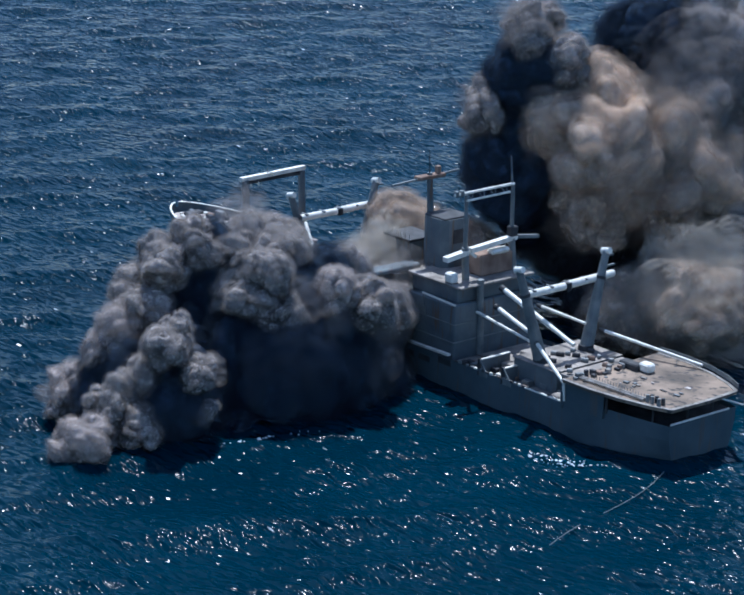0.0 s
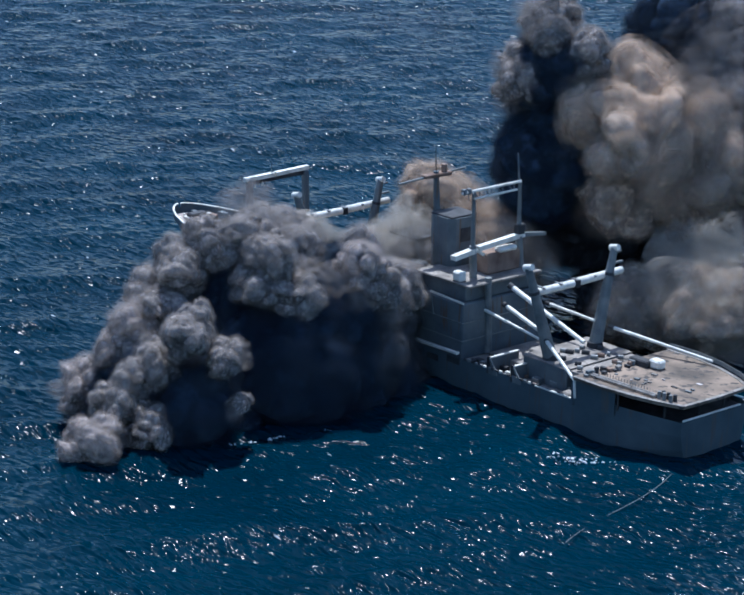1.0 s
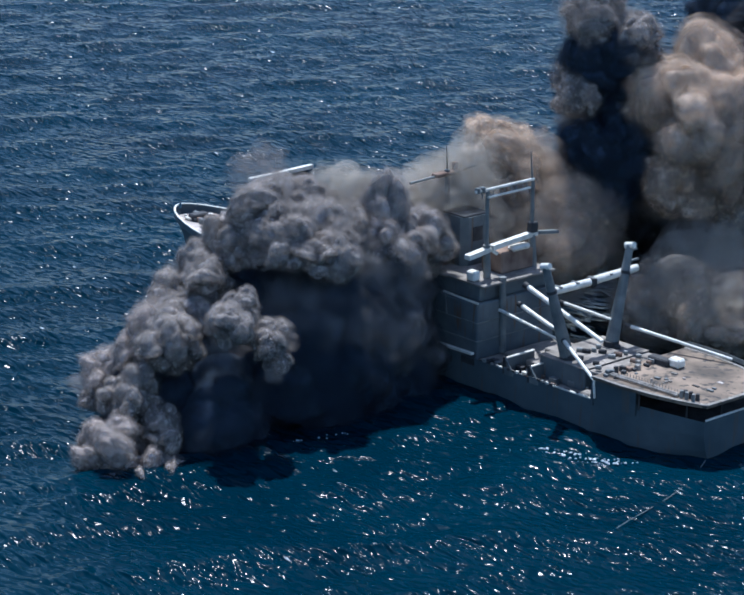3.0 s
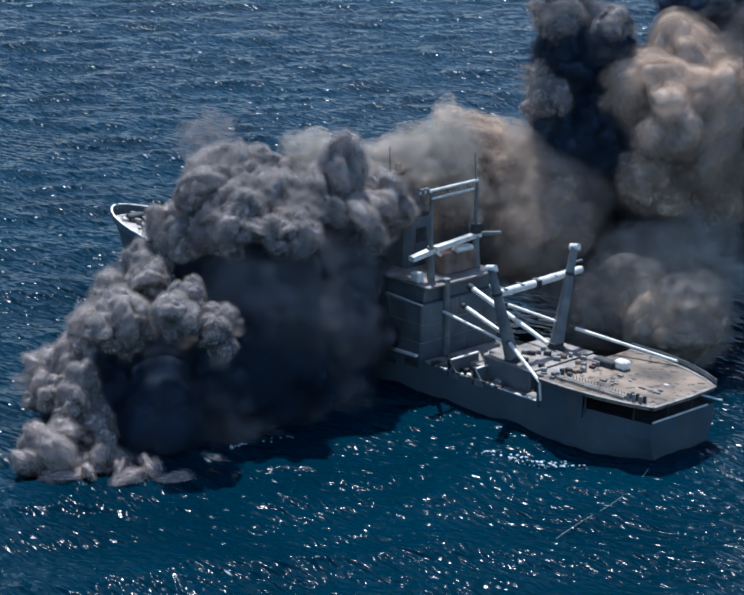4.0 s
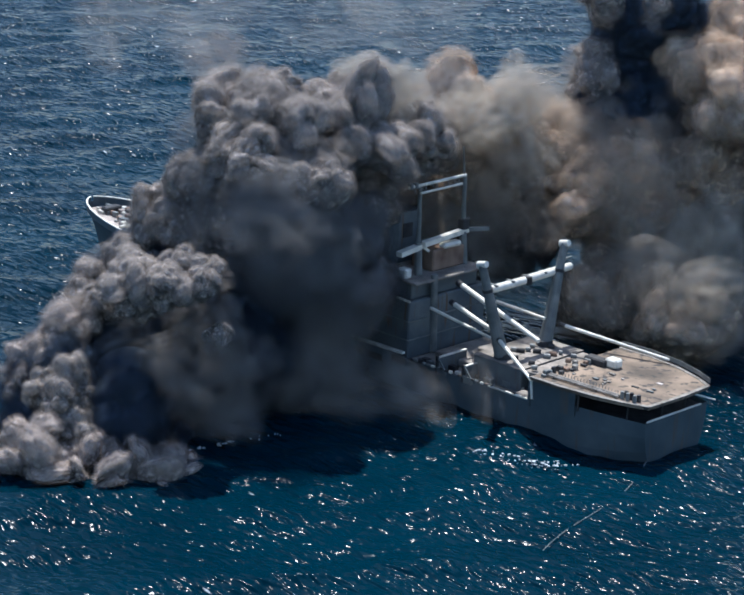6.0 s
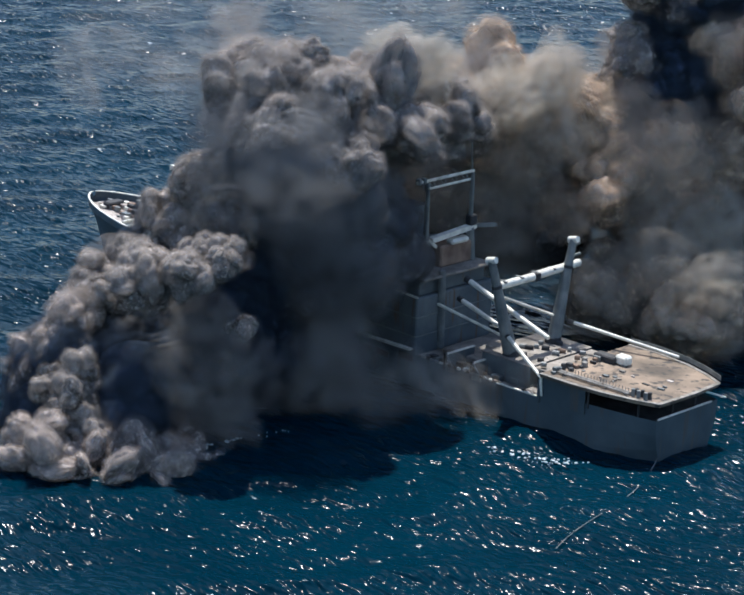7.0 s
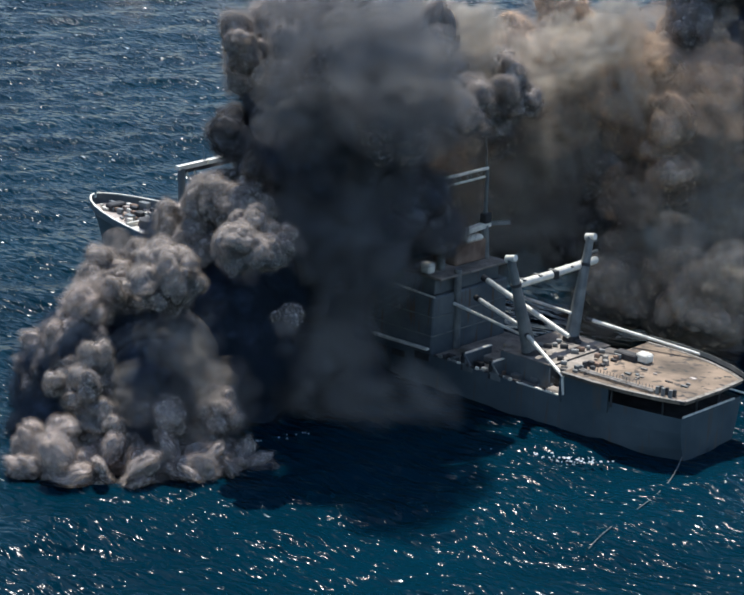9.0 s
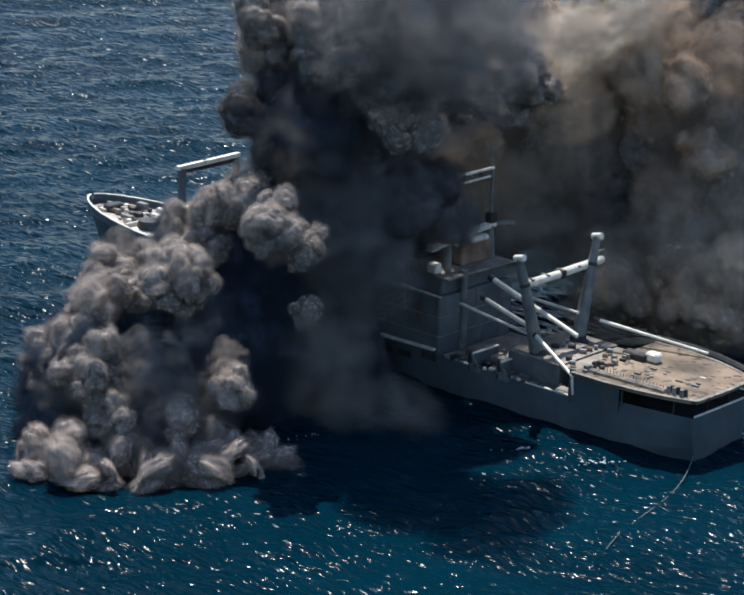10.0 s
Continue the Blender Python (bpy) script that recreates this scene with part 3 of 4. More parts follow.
def sea_foam(name, x0, y0, x1, y1, width, count, seed):
    """Broken white water: many small flat lumps on the sea along a line."""
    rng = random.Random(seed)
    bm = bmesh.new()
    for i in range(count):
        s = rng.random()
        spread = rng.gauss(0, width)
        x, y = x0 + (x1 - x0) * s + spread * 0.6, y0 + (y1 - y0) * s + spread * 0.8
        size = rng.uniform(0.06, 0.24) * (1.6 - abs(spread) / width * 0.5)
        m = Matrix.Translation((x, y, SEA_LEVEL + rng.uniform(0.1, 0.45))) @ Euler((0, 0, rng.uniform(0, 6))).to_matrix().to_4x4() @ Matrix.Diagonal((max(0.1, size * 1.6), max(0.1, size), 0.16, 1))
        bmesh.ops.create_icosphere(bm, subdivisions=1, radius=1.0, matrix=m)
    return tagged(part(name, bm, FOAM, None), "broken white foam floating on the sea", "foam", kind="stuff")


FOAM = material("sea_foam", (0.34, 0.40, 0.43), (0.62, 0.66, 0.68), 2.0, 0.6)

sea_foam("sea_foam", 61.0, -27.0, 76.0, -22.5, 2.6, 70, 3)
sea_foam("sea_foam", 26.6, -69.4, 31.5, -50.0, 1.2, 26, 8)


# ---- smoke ----
def puff_mesh(seed, core=True, rough=1.0, skins=6):
    """A billow: a ball of bulges on bulges with creases between them, in thinner and thinner skins of haze."""
    rng = np.random.default_rng(seed)
    centres = []
    for count, reach in ((9, 0.95), (30, 0.52), (150, 0.22)):
        c = rng.normal(size=(count, 3))
        c /= np.linalg.norm(c, axis=1)[:, None]
        centres.append((c, reach * rng.uniform(0.7, 1.3, count)))
    stretch = rng.uniform(0.88, 1.14, 3)
    waves = np.stack([rng.uniform(1.8, 3.4, 3), rng.uniform(0, 6, 3), rng.uniform(5, 8, 3), rng.uniform(0, 6, 3)])
    points, faces, stage, base = [], [], [], 0
    layers = [(0, 6, 0.82, (0.44, 0.25, 0.03)), (1, 5, 0.88, (0.43, 0.24, 0.03)), (1, 5, 0.94, (0.42, 0.22, 0.025))]
    layers += [(2, 5, 1.01, (0.38, 0.18, 0.04)), (3, 4, 1.09, (0.38, 0.16, 0.0)), (3, 4, 1.19, (0.38, 0.13, 0.0))]
    if not core:
        layers = [(4, 4, 0.40 + 0.14 * k, (0.42 - 0.015 * k, 0.24 - 0.011 * k, 0.0)) for k in range(skins)]
    for slot, fine, size, highs in layers:
        highs = (highs[0], highs[1] * rough, highs[2] * rough * rough)
        bm = bmesh.new()
        bmesh.ops.create_icosphere(bm, subdivisions=fine, radius=1.0)
        p = np.array([v.co for v in bm.verts])
        f = np.array([[v.index for v in face.verts] for face in bm.faces])
        bm.free()
        turned = p + 0.16 * np.sin(p[:, [1, 2, 0]] * waves[0] + waves[1]) + 0.06 * np.sin(p[:, [2, 0, 1]] * waves[2] + waves[3])
        turned /= np.linalg.norm(turned, axis=1)[:, None]
        r = 0.55 + 0.11 * np.sin(p @ waves[0] + waves[1, 0]) + 0.07 * np.sin(p @ waves[2] * 0.8 + waves[3, 0])
        for (c, reach), high in zip(centres, highs):
            d2 = 2 - 2 * turned @ c.T
            r += high * np.sqrt(np.clip(1 - d2 / reach**2, 0, 1)).max(axis=1)
        points.append(p * (r * size)[:, None] * stretch)
        faces.append(f + base)
        stage += [slot] * len(f)
        base += len(p)
    me = bpy.data.meshes.new("puff")
    me.from_pydata(np.concatenate(points).tolist(), [], np.concatenate(faces).tolist())
    me.polygons.foreach_set("use_smooth", [True] * len(me.polygons))
    for m in SMOKE["dark"]:
        me.materials.append(m)
    me.polygons.foreach_set("material_index", stage)
    me.update()
    return me


PUFFS = [puff_mesh(s) for s in range(6)]
SMOOTH_PUFFS = [puff_mesh(s, True, 0.55) for s in range(21, 24)]
VEILS = [puff_mesh(s, False) for s in range(11, 14)]
MISTS = [puff_mesh(s, False, 0.7, 5) for s in range(14, 16)]
clouds = []
SMOKE_LABELS = {
    ("explosion_smoke", "shade_navy"): "explosion smoke coloured navy for its own shade and the haze",
    ("explosion_smoke", "dark"): "billowing explosion smoke coloured dark for shade inside the plume",
    ("explosion_smoke", "grey"): "grey billowing explosion smoke rising over the ship",
    ("explosion_smoke", "pale"): "pale dusty smoke spreading on the water",
    ("explosion_smoke", "veil"): "thin grey smoke haze hanging over the water",
    ("fire_smoke", "mist"): "very thin brownish smoke haze in the air",
    ("explosion_smoke", "mist"): "very thin grey smoke haze beside the hull",
    ("explosion_smoke", "murk"): "thin smoke coloured dark for shade inside the rising plume",
    ("fire_smoke", "dust"): "thin pale sunlit smoke drifting off the ship",
    ("fire_smoke", "shade_navy"): "smoke column over the burning ship, coloured navy for shade and haze",
    ("fire_smoke", "dark"): "dark smoke drifting off the burning ship",
    ("fire_smoke", "grey"): "grey smoke drifting off the burning ship",
    ("fire_smoke", "brown"): "brownish sunlit smoke drifting off the burning ship",
}


def cloud(name, kind, radii, count, rows, spread=(0.85, 1.15)):
    """A mass of billows of the given half-sizes; rows: seconds and the place to the right, away and up."""
    rng = random.Random(len(clouds) * 7 + 3)
    ob = new(name)
    tagged(ob, SMOKE_LABELS[name, kind], "smoke", group="smoke of the explosion" if name == "explosion_smoke" else "smoke of the fire")
    spots = []
    small = min(radii) < 7 and kind not in ("veil", "mist", "murk", "dust")
    count += 3 if small else 0
    gold = math.pi * (3 - math.sqrt(5))
    for i in range(count):
        up = 1 - 2 * (i + 0.5) / count
        ring = math.sqrt(1 - up * up)
        turn = gold * i + rng.uniform(-0.5, 0.5)
        deep = rng.uniform(0.5, 0.95) if small else rng.uniform(0.45, 0.85)
        size = rng.uniform(0.36, 0.86) if small else rng.uniform(0.40, 0.78)
        spots.append((ring * math.cos(turn) * deep, ring * math.sin(turn) * deep, up * deep, size))
    spots.append((0, 0, 0, 0.86 if small else 0.9))
    solid = len(spots)
    for i in range(0 if kind in ("veil", "mist", "murk", "dust", "shade_navy") else 1 if name == "explosion_smoke" else 3):
        a, b, c = (rng.uniform(-1, 1) for _ in range(3))
        spots.append((a, b, c, rng.uniform(0.6, 0.95)))
    puffs = []
    for i, (a, b, c, s) in enumerate(spots):
        thin = kind in ("veil", "mist", "murk", "dust") or i >= solid
        ball = new("haze" if thin else "puff", rng.choice(MISTS if kind == "mist" else VEILS if thin else SMOOTH_PUFFS if kind in ("shade_navy", "pale") else PUFFS))
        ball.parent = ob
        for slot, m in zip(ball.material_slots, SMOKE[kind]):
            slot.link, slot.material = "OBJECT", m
        size = s * (1.15 if thin else 1.0) * (radii[0] * radii[1] * radii[2]) ** (1 / 3)
        flat = max(0.4, min(1.0, radii[2] / radii[0]))
        ball.scale = (size * rng.uniform(0.9, 1.15), size, size * flat * rng.uniform(0.9, 1.1))
        place = Vector((RIGHT[0] * a * radii[0] + AWAY[0] * b * radii[1], RIGHT[1] * a * radii[0] + AWAY[1] * b * radii[1], c * radii[2]))
        puffs.append((ball, place, Vector([rng.uniform(-180, 180) for _ in range(3)]), Vector([rng.uniform(-14, 14) for _ in range(3)])))
    clouds.append((ob, rows, puffs, spread))
    return ob


cloud("explosion_smoke", "shade_navy", (13.1, 20.0, 13.6), 12, [(0, -45.6, -48.0, 6.7), (3.5, -43.0, -48.0, 5.8), (5, -46.2, -48.0, 6.4), (10, -48.1, -48.0, 8.7)])
cloud("explosion_smoke", "shade_navy", (16.1, 20.0, 16.1), 12, [(0, -21.6, -38.0, 8.5), (3.5, -22.9, -38.0, 9.8), (5, -26.4, -38.0, 12.2), (10, -29.4, -38.0, 11.2)])
cloud("explosion_smoke", "shade_navy", (10.0, 16.0, 10.0), 10, [(0, -38.5, -34.0, 21.3), (3.5, -35.4, -34.0, 19.9), (5, -36.0, -34.0, 24.1), (10, -35.0, -34.0, 20.9)])
cloud("explosion_smoke", "shade_navy", (12.4, 16.0, 10.5), 10, [(0, -18.9, -30.0, 19.1), (3.5, -19.9, -30.0, 24.0), (5, -20.8, -30.0, 31.0), (10, -21.9, -30.0, 25.6)])
cloud("explosion_smoke", "shade_navy", (11.6, 14.0, 11.6), 10, [(0, -6.9, -30.0, -0.5), (5, -8.1, -30.0, 1.3), (10, -8.6, -30.0, 3.3)])
cloud("explosion_smoke", "shade_navy", (11.2, 14.0, 7.0), 10, [(0, -31.2, -50.0, -0.7), (5, -35.3, -50.0, 0.9), (10, -35.1, -50.0, 1.5)])
cloud("explosion_smoke", "grey", (8.2, 12.0, 6.3), 10, [(0, -27.2, -26.0, 28.5), (3.5, -24.0, -26.0, 38.3), (5, -20.4, -26.0, 48.9), (7.5, -12.5, -26.0, 61.1), (10, -7.5, -26.0, 70.2)], (0.8, 1.8))
cloud("explosion_smoke", "shade_navy", (10.6, 14.0, 9.6), 10, [(0, -24.9, -28.0, 18.2), (3.5, -21.9, -28.0, 28.2), (5, -20.1, -28.0, 39.1), (7.5, -10.2, -28.0, 48.9), (10, -7.1, -28.0, 59.1)], (0.8, 1.7))
cloud("explosion_smoke", "grey", (8.7, 12.0, 7.0), 10, [(0, -12.7, -24.0, 16.6), (3.5, -10.1, -24.0, 34.3), (5, -5.7, -24.0, 46.1), (7.5, 1.2, -24.0, 54.9), (10, 4.4, -24.0, 62.2)], (0.8, 1.7))
cloud("explosion_smoke", "grey", (6.3, 10.0, 5.5), 8, [(0, -4.3, -20.0, 15.8), (3.5, -0.0, -10.2, 32.0), (5, 5.5, -6.0, 43.2), (7.5, 18.2, 1.0, 51.2), (10, 25.4, 8.0, 55.7)], (0.8, 1.8))
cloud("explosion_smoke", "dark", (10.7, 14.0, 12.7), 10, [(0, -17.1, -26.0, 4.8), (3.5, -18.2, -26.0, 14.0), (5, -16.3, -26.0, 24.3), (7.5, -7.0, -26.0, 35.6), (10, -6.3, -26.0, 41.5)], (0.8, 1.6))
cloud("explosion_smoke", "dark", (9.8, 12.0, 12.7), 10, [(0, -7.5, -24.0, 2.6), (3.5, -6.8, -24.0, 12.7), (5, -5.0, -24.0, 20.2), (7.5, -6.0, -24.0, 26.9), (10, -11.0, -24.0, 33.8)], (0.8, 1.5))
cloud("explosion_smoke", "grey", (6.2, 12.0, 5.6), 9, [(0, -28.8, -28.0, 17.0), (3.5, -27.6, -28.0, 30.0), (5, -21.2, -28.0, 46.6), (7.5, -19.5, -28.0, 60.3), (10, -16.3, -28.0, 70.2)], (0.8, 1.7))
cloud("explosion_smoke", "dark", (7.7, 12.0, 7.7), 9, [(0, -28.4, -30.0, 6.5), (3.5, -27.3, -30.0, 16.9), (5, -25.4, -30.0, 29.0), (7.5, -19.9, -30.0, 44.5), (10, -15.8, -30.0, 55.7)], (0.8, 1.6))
cloud("explosion_smoke", "pale", (4.6, 8.0, 4.1), 7, [(0, -60.8, -56.0, 6.6), (3.5, -58.0, -56.0, 10.9), (5, -57.5, -56.0, 11.7), (10, -58.5, -56.0, 14.7)])
cloud("explosion_smoke", "pale", (4.0, 8.0, 4.0), 7, [(0, -53.2, -54.0, 17.0), (3.5, -51.1, -54.0, 18.0), (5, -52.4, -54.0, 17.6), (10, -53.7, -54.0, 21.2)])
cloud("explosion_smoke", "grey", (4.3, 8.0, 3.9), 7, [(0, -49.3, -48.0, 23.0), (3.5, -45.6, -48.0, 22.8), (5, -46.2, -48.0, 23.3), (10, -49.1, -48.0, 25.7)])
cloud("explosion_smoke", "grey", (4.3, 8.0, 3.9), 7, [(0, -44.7, -42.0, 29.2), (3.5, -40.0, -42.0, 27.8), (5, -39.7, -42.0, 28.2), (7.5, -41.0, -42.0, 26.0), (10, -41.0, -42.0, 25.5)])
cloud("explosion_smoke", "grey", (4.7, 8.0, 3.8), 7, [(0, -39.2, -36.0, 31.7), (3.5, -36.1, -36.0, 32.9), (5, -35.9, -36.0, 37.8), (7.5, -35.0, -36.0, 33.5), (10, -34.5, -36.0, 32.0)])
cloud("explosion_smoke", "grey", (4.5, 8.0, 3.8), 7, [(0, -32.5, -36.0, 30.0), (3.5, -30.6, -36.0, 41.6), (5, -29.6, -36.0, 45.4), (10, -30.0, -36.0, 37.5)])
cloud("explosion_smoke", "grey", (4.3, 8.0, 3.7), 7, [(0, -25.4, -40.0, 29.6), (3.5, -28.4, -40.0, 37.0), (5, -25.7, -40.0, 37.4), (10, -25.0, -40.0, 40.9)])
cloud("explosion_smoke", "grey", (3.7, 7.0, 3.6), 7, [(0, -40.0, -64.0, 20.9), (1, -38.0, -64.0, 23.3), (3.5, -32.1, -64.0, 27.3), (5, -32.4, -64.0, 31.4), (7.5, -28.5, -64.0, 35.4), (10, -21.1, -64.0, 43.1)])
cloud("explosion_smoke", "grey", (2.5, 6.0, 2.4), 7, [(0, -34.3, -66.0, 15.3), (1, -31.5, -66.0, 18.7), (3.5, -25.9, -66.0, 24.5), (5, -27.2, -66.0, 30.5), (7.5, -23.5, -66.0, 37.9), (10, -16.2, -66.0, 39.6)])
cloud("explosion_smoke", "grey", (1.9, 4.0, 1.2), 4, [(0, -32.5, -66.0, 8.8), (1, -28.4, -66.0, 10.4), (3.5, -24.2, -66.0, 20.9), (5, -24.6, -66.0, 23.5), (7.5, -19.1, -66.0, 25.2), (10, -15.0, -66.0, 28.7)])
cloud("explosion_smoke", "grey", (3.6, 6.0, 3.6), 6, [(0, -45.8, -62.0, 12.4), (3.5, -44.6, -62.0, 22.6), (5, -40.2, -62.0, 28.8), (7.5, -38.3, -62.0, 31.5), (10, -37.5, -62.0, 32.0)])
cloud("explosion_smoke", "grey", (4.3, 7.0, 3.9), 7, [(0, -50.0, -68.0, 8.6), (3.5, -51.6, -68.0, 11.6), (5, -51.4, -68.0, 12.5), (7.5, -50.9, -68.0, 12.4), (10, -51.9, -68.0, 16.4)])
cloud("explosion_smoke", "grey", (3.9, 7.0, 3.4), 7, [(0, -44.3, -70.0, 5.9), (3.5, -46.2, -70.0, 7.0), (5, -48.6, -70.0, 7.9), (7.5, -48.2, -70.0, 8.0), (10, -48.5, -70.0, 11.2)])
cloud("explosion_smoke", "pale", (3.1, 6.0, 3.1), 6, [(0, -41.6, -70.0, -4.4), (5, -44.4, -70.0, -1.0), (7.5, -38.3, -70.0, 7.4), (10, -37.2, -70.0, 10.6)])
cloud("explosion_smoke", "pale", (2.7, 6.0, 2.7), 6, [(0, -29.7, -66.0, -5.3), (5, -32.9, -66.0, -3.2), (7.5, -28.5, -66.0, 3.6), (10, -27.6, -66.0, 14.6)])
cloud("explosion_smoke", "grey", (4.8, 8.0, 3.9), 7, [(0, -28.5, -44.0, 24.8), (1, -26.3, -44.0, 27.1), (3.5, -24.4, -44.0, 37.3), (5, -22.0, -44.0, 45.9), (7.5, -16.5, -44.0, 57.6), (10, -10.0, -44.0, 69.1)])
cloud("explosion_smoke", "grey", (4.4, 8.0, 3.9), 7, [(0, -21.0, -44.0, 21.3), (3.5, -15.4, -44.0, 35.7), (5, -10.5, -44.0, 43.5), (7.5, -1.7, -44.0, 51.2), (10, 2.3, -44.0, 56.7)])
cloud("explosion_smoke", "pale", (4.6, 8.0, 3.9), 7, [(0, -11.3, -40.0, 25.4), (1, -8.5, -36.0, 29.3), (3.5, -7.1, -26.0, 34.0), (5, -1.0, -20.0, 40.5), (7.5, 7.5, -10.0, 47.4), (10, 15.3, 0.0, 51.2)])
cloud("explosion_smoke", "grey", (4.1, 8.0, 3.7), 7, [(0, -4.8, -38.0, 21.3), (3.5, -3.3, -26.1, 31.2), (5, 2.0, -21.0, 35.1), (7.5, 3.2, -12.5, 37.3), (10, 7.9, -4.0, 40.4)])
cloud("explosion_smoke", "pale", (5.0, 8.0, 3.6), 9, [(0, -54.2, -75.0, 3.9), (5, -54.6, -75.0, 5.0), (10, -57.3, -75.0, 3.7)])
cloud("explosion_smoke", "pale", (8.0, 8.0, 2.7), 9, [(0, -44.5, -79.0, -4.4), (2, -48.8, -79.0, -0.7), (5, -47.3, -79.0, 3.7), (10, -49.0, -79.0, 3.9)])
cloud("explosion_smoke", "pale", (8.0, 8.0, 2.7), 9, [(0, -35.0, -77.0, -6.6), (3.5, -39.1, -77.0, -1.6), (5, -39.1, -77.0, 2.7), (10, -39.4, -77.0, 3.3)])
cloud("explosion_smoke", "pale", (7.5, 9.0, 2.7), 9, [(0, -21.0, -75.0, -4.7), (5, -27.4, -75.0, -1.8), (7.5, -33.2, -75.0, 1.0), (10, -30.5, -75.0, 3.6)])
cloud("explosion_smoke", "pale", (4.5, 8.0, 2.2), 7, [(0, -14.7, -68.0, -6.1), (5, -21.0, -68.0, -4.5), (7.5, -26.0, -68.0, -1.0), (10, -22.7, -68.0, 2.8)])
cloud("explosion_smoke", "veil", (16.0, 10.0, 11.3), 7, [(0, -37.0, -44.0, -14.0), (3.5, -34.0, -50.0, -9.0), (5, -30.5, -55.0, 12.3), (7.5, -34.1, -60.5, 11.3), (10, -46.3, -66.0, 6.3)])
cloud("explosion_smoke", "veil", (14.5, 10.0, 12.6), 7, [(0, -12.8, -30.0, -17.0), (3.5, -12.2, -35.0, -9.0), (5, -11.7, -37.0, 6.6), (7.5, -11.0, -42.0, 9.0), (10, -16.0, -44.0, 10.1)])
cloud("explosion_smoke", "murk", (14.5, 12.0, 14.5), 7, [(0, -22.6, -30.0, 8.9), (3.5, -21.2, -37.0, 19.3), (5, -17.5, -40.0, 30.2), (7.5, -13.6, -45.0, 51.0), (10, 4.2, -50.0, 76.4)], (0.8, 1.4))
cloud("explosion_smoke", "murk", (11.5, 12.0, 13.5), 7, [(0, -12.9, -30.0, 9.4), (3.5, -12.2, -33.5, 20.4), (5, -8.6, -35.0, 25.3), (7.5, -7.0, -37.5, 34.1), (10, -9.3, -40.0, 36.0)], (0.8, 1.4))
cloud("explosion_smoke", "mist", (17.0, 10.0, 8.0), 2, [(0, 6.0, -30.0, -14.0), (4.5, 8.0, -36.0, -8.0), (5.5, 12.0, -40.0, 0.0), (7.5, 25.0, -44.0, 4.0), (10, 42.0, -46.0, -6.0)])
cloud("explosion_smoke", "mist", (15.0, 10.0, 8.0), 2, [(0, -2.0, -30.0, -14.0), (4.5, 0.0, -40.0, -6.0), (5.5, 2.0, -44.0, 4.0), (7.5, 6.0, -50.0, 8.0), (10, -4.0, -52.0, 4.0)])
cloud("fire_smoke", "mist", (38.0, 20.0, 24.0), 2, [(0, -10.0, 70.0, 118.0), (3.5, -14.0, 70.0, 92.0), (5.5, -36.0, 70.0, 70.0), (7.5, -46.0, 70.0, 50.0), (8.5, -40.0, 70.0, 62.0), (10, -20.0, 70.0, 104.0)])
cloud("fire_smoke", "mist", (38.0, 20.0, 22.0), 2, [(0, 30.0, 80.0, 118.0), (3.5, 20.0, 80.0, 98.0), (5.5, 12.0, 80.0, 74.0), (7.5, 4.0, 80.0, 58.0), (10, 30.0, 80.0, 90.0)])
cloud("fire_smoke", "shade_navy", (9.0, 16.0, 12.7), 12, [(0, 24.5, 28.0, 55.4), (3.5, 42.7, 28.0, 59.5), (5.5, 59.2, 28.0, 65.7), (10, 89.7, 28.0, 85.0)])
cloud("fire_smoke", "shade_navy", (7.9, 14.0, 11.6), 12, [(0, 20.1, 24.0, 37.9), (3.5, 41.3, 24.0, 41.4), (5.5, 54.0, 24.0, 46.7), (7.5, 66.7, 24.0, 54.5), (10, 92.8, 24.0, 64.9)])
cloud("fire_smoke", "grey", (4.2, 8.0, 4.8), 8, [(0, 24.0, 26.0, 67.3), (3.5, 36.9, 26.0, 70.0), (5.5, 49.3, 26.0, 73.8), (10, 68.8, 26.0, 89.4)])
cloud("fire_smoke", "grey", (3.3, 8.0, 5.2), 8, [(0, 14.5, 22.0, 49.8), (1, 20.6, 22.0, 56.8), (3.5, 35.0, 22.0, 53.1), (5.5, 47.6, 22.0, 55.1), (10, 69.7, 22.0, 70.4)])
cloud("fire_smoke", "grey", (3.5, 8.0, 5.2), 8, [(0, 31.5, 22.0, 61.0), (3.5, 46.1, 22.0, 64.7), (5.5, 59.3, 22.0, 68.8), (10, 74.7, 22.0, 80.4)])
cloud("fire_smoke", "brown", (12.5, 16.0, 11.0), 13, [(0, 38.6, 20.0, 43.9), (3.5, 60.9, 20.0, 50.1), (5.5, 75.3, 20.0, 53.5), (10, 99.6, 20.0, 66.8)])
cloud("fire_smoke", "brown", (13.7, 16.0, 11.6), 13, [(0, 56.6, 22.0, 37.8), (3.5, 76.9, 22.0, 42.8), (5.5, 93.4, 22.0, 48.5), (10, 115.9, 22.0, 62.0)])
cloud("fire_smoke", "brown", (9.4, 10.0, 5.9), 9, [(0, 40.3, 18.0, 30.6), (3.5, 58.4, 18.0, 38.0), (5.5, 73.0, 18.0, 40.4), (10, 92.6, 18.0, 51.9)])
cloud("fire_smoke", "brown", (5.3, 8.0, 4.6), 8, [(0, 57.1, 18.0, 27.1), (3.5, 71.1, 18.0, 29.9), (5.5, 86.9, 18.0, 33.6), (10, 101.8, 18.0, 42.1)])
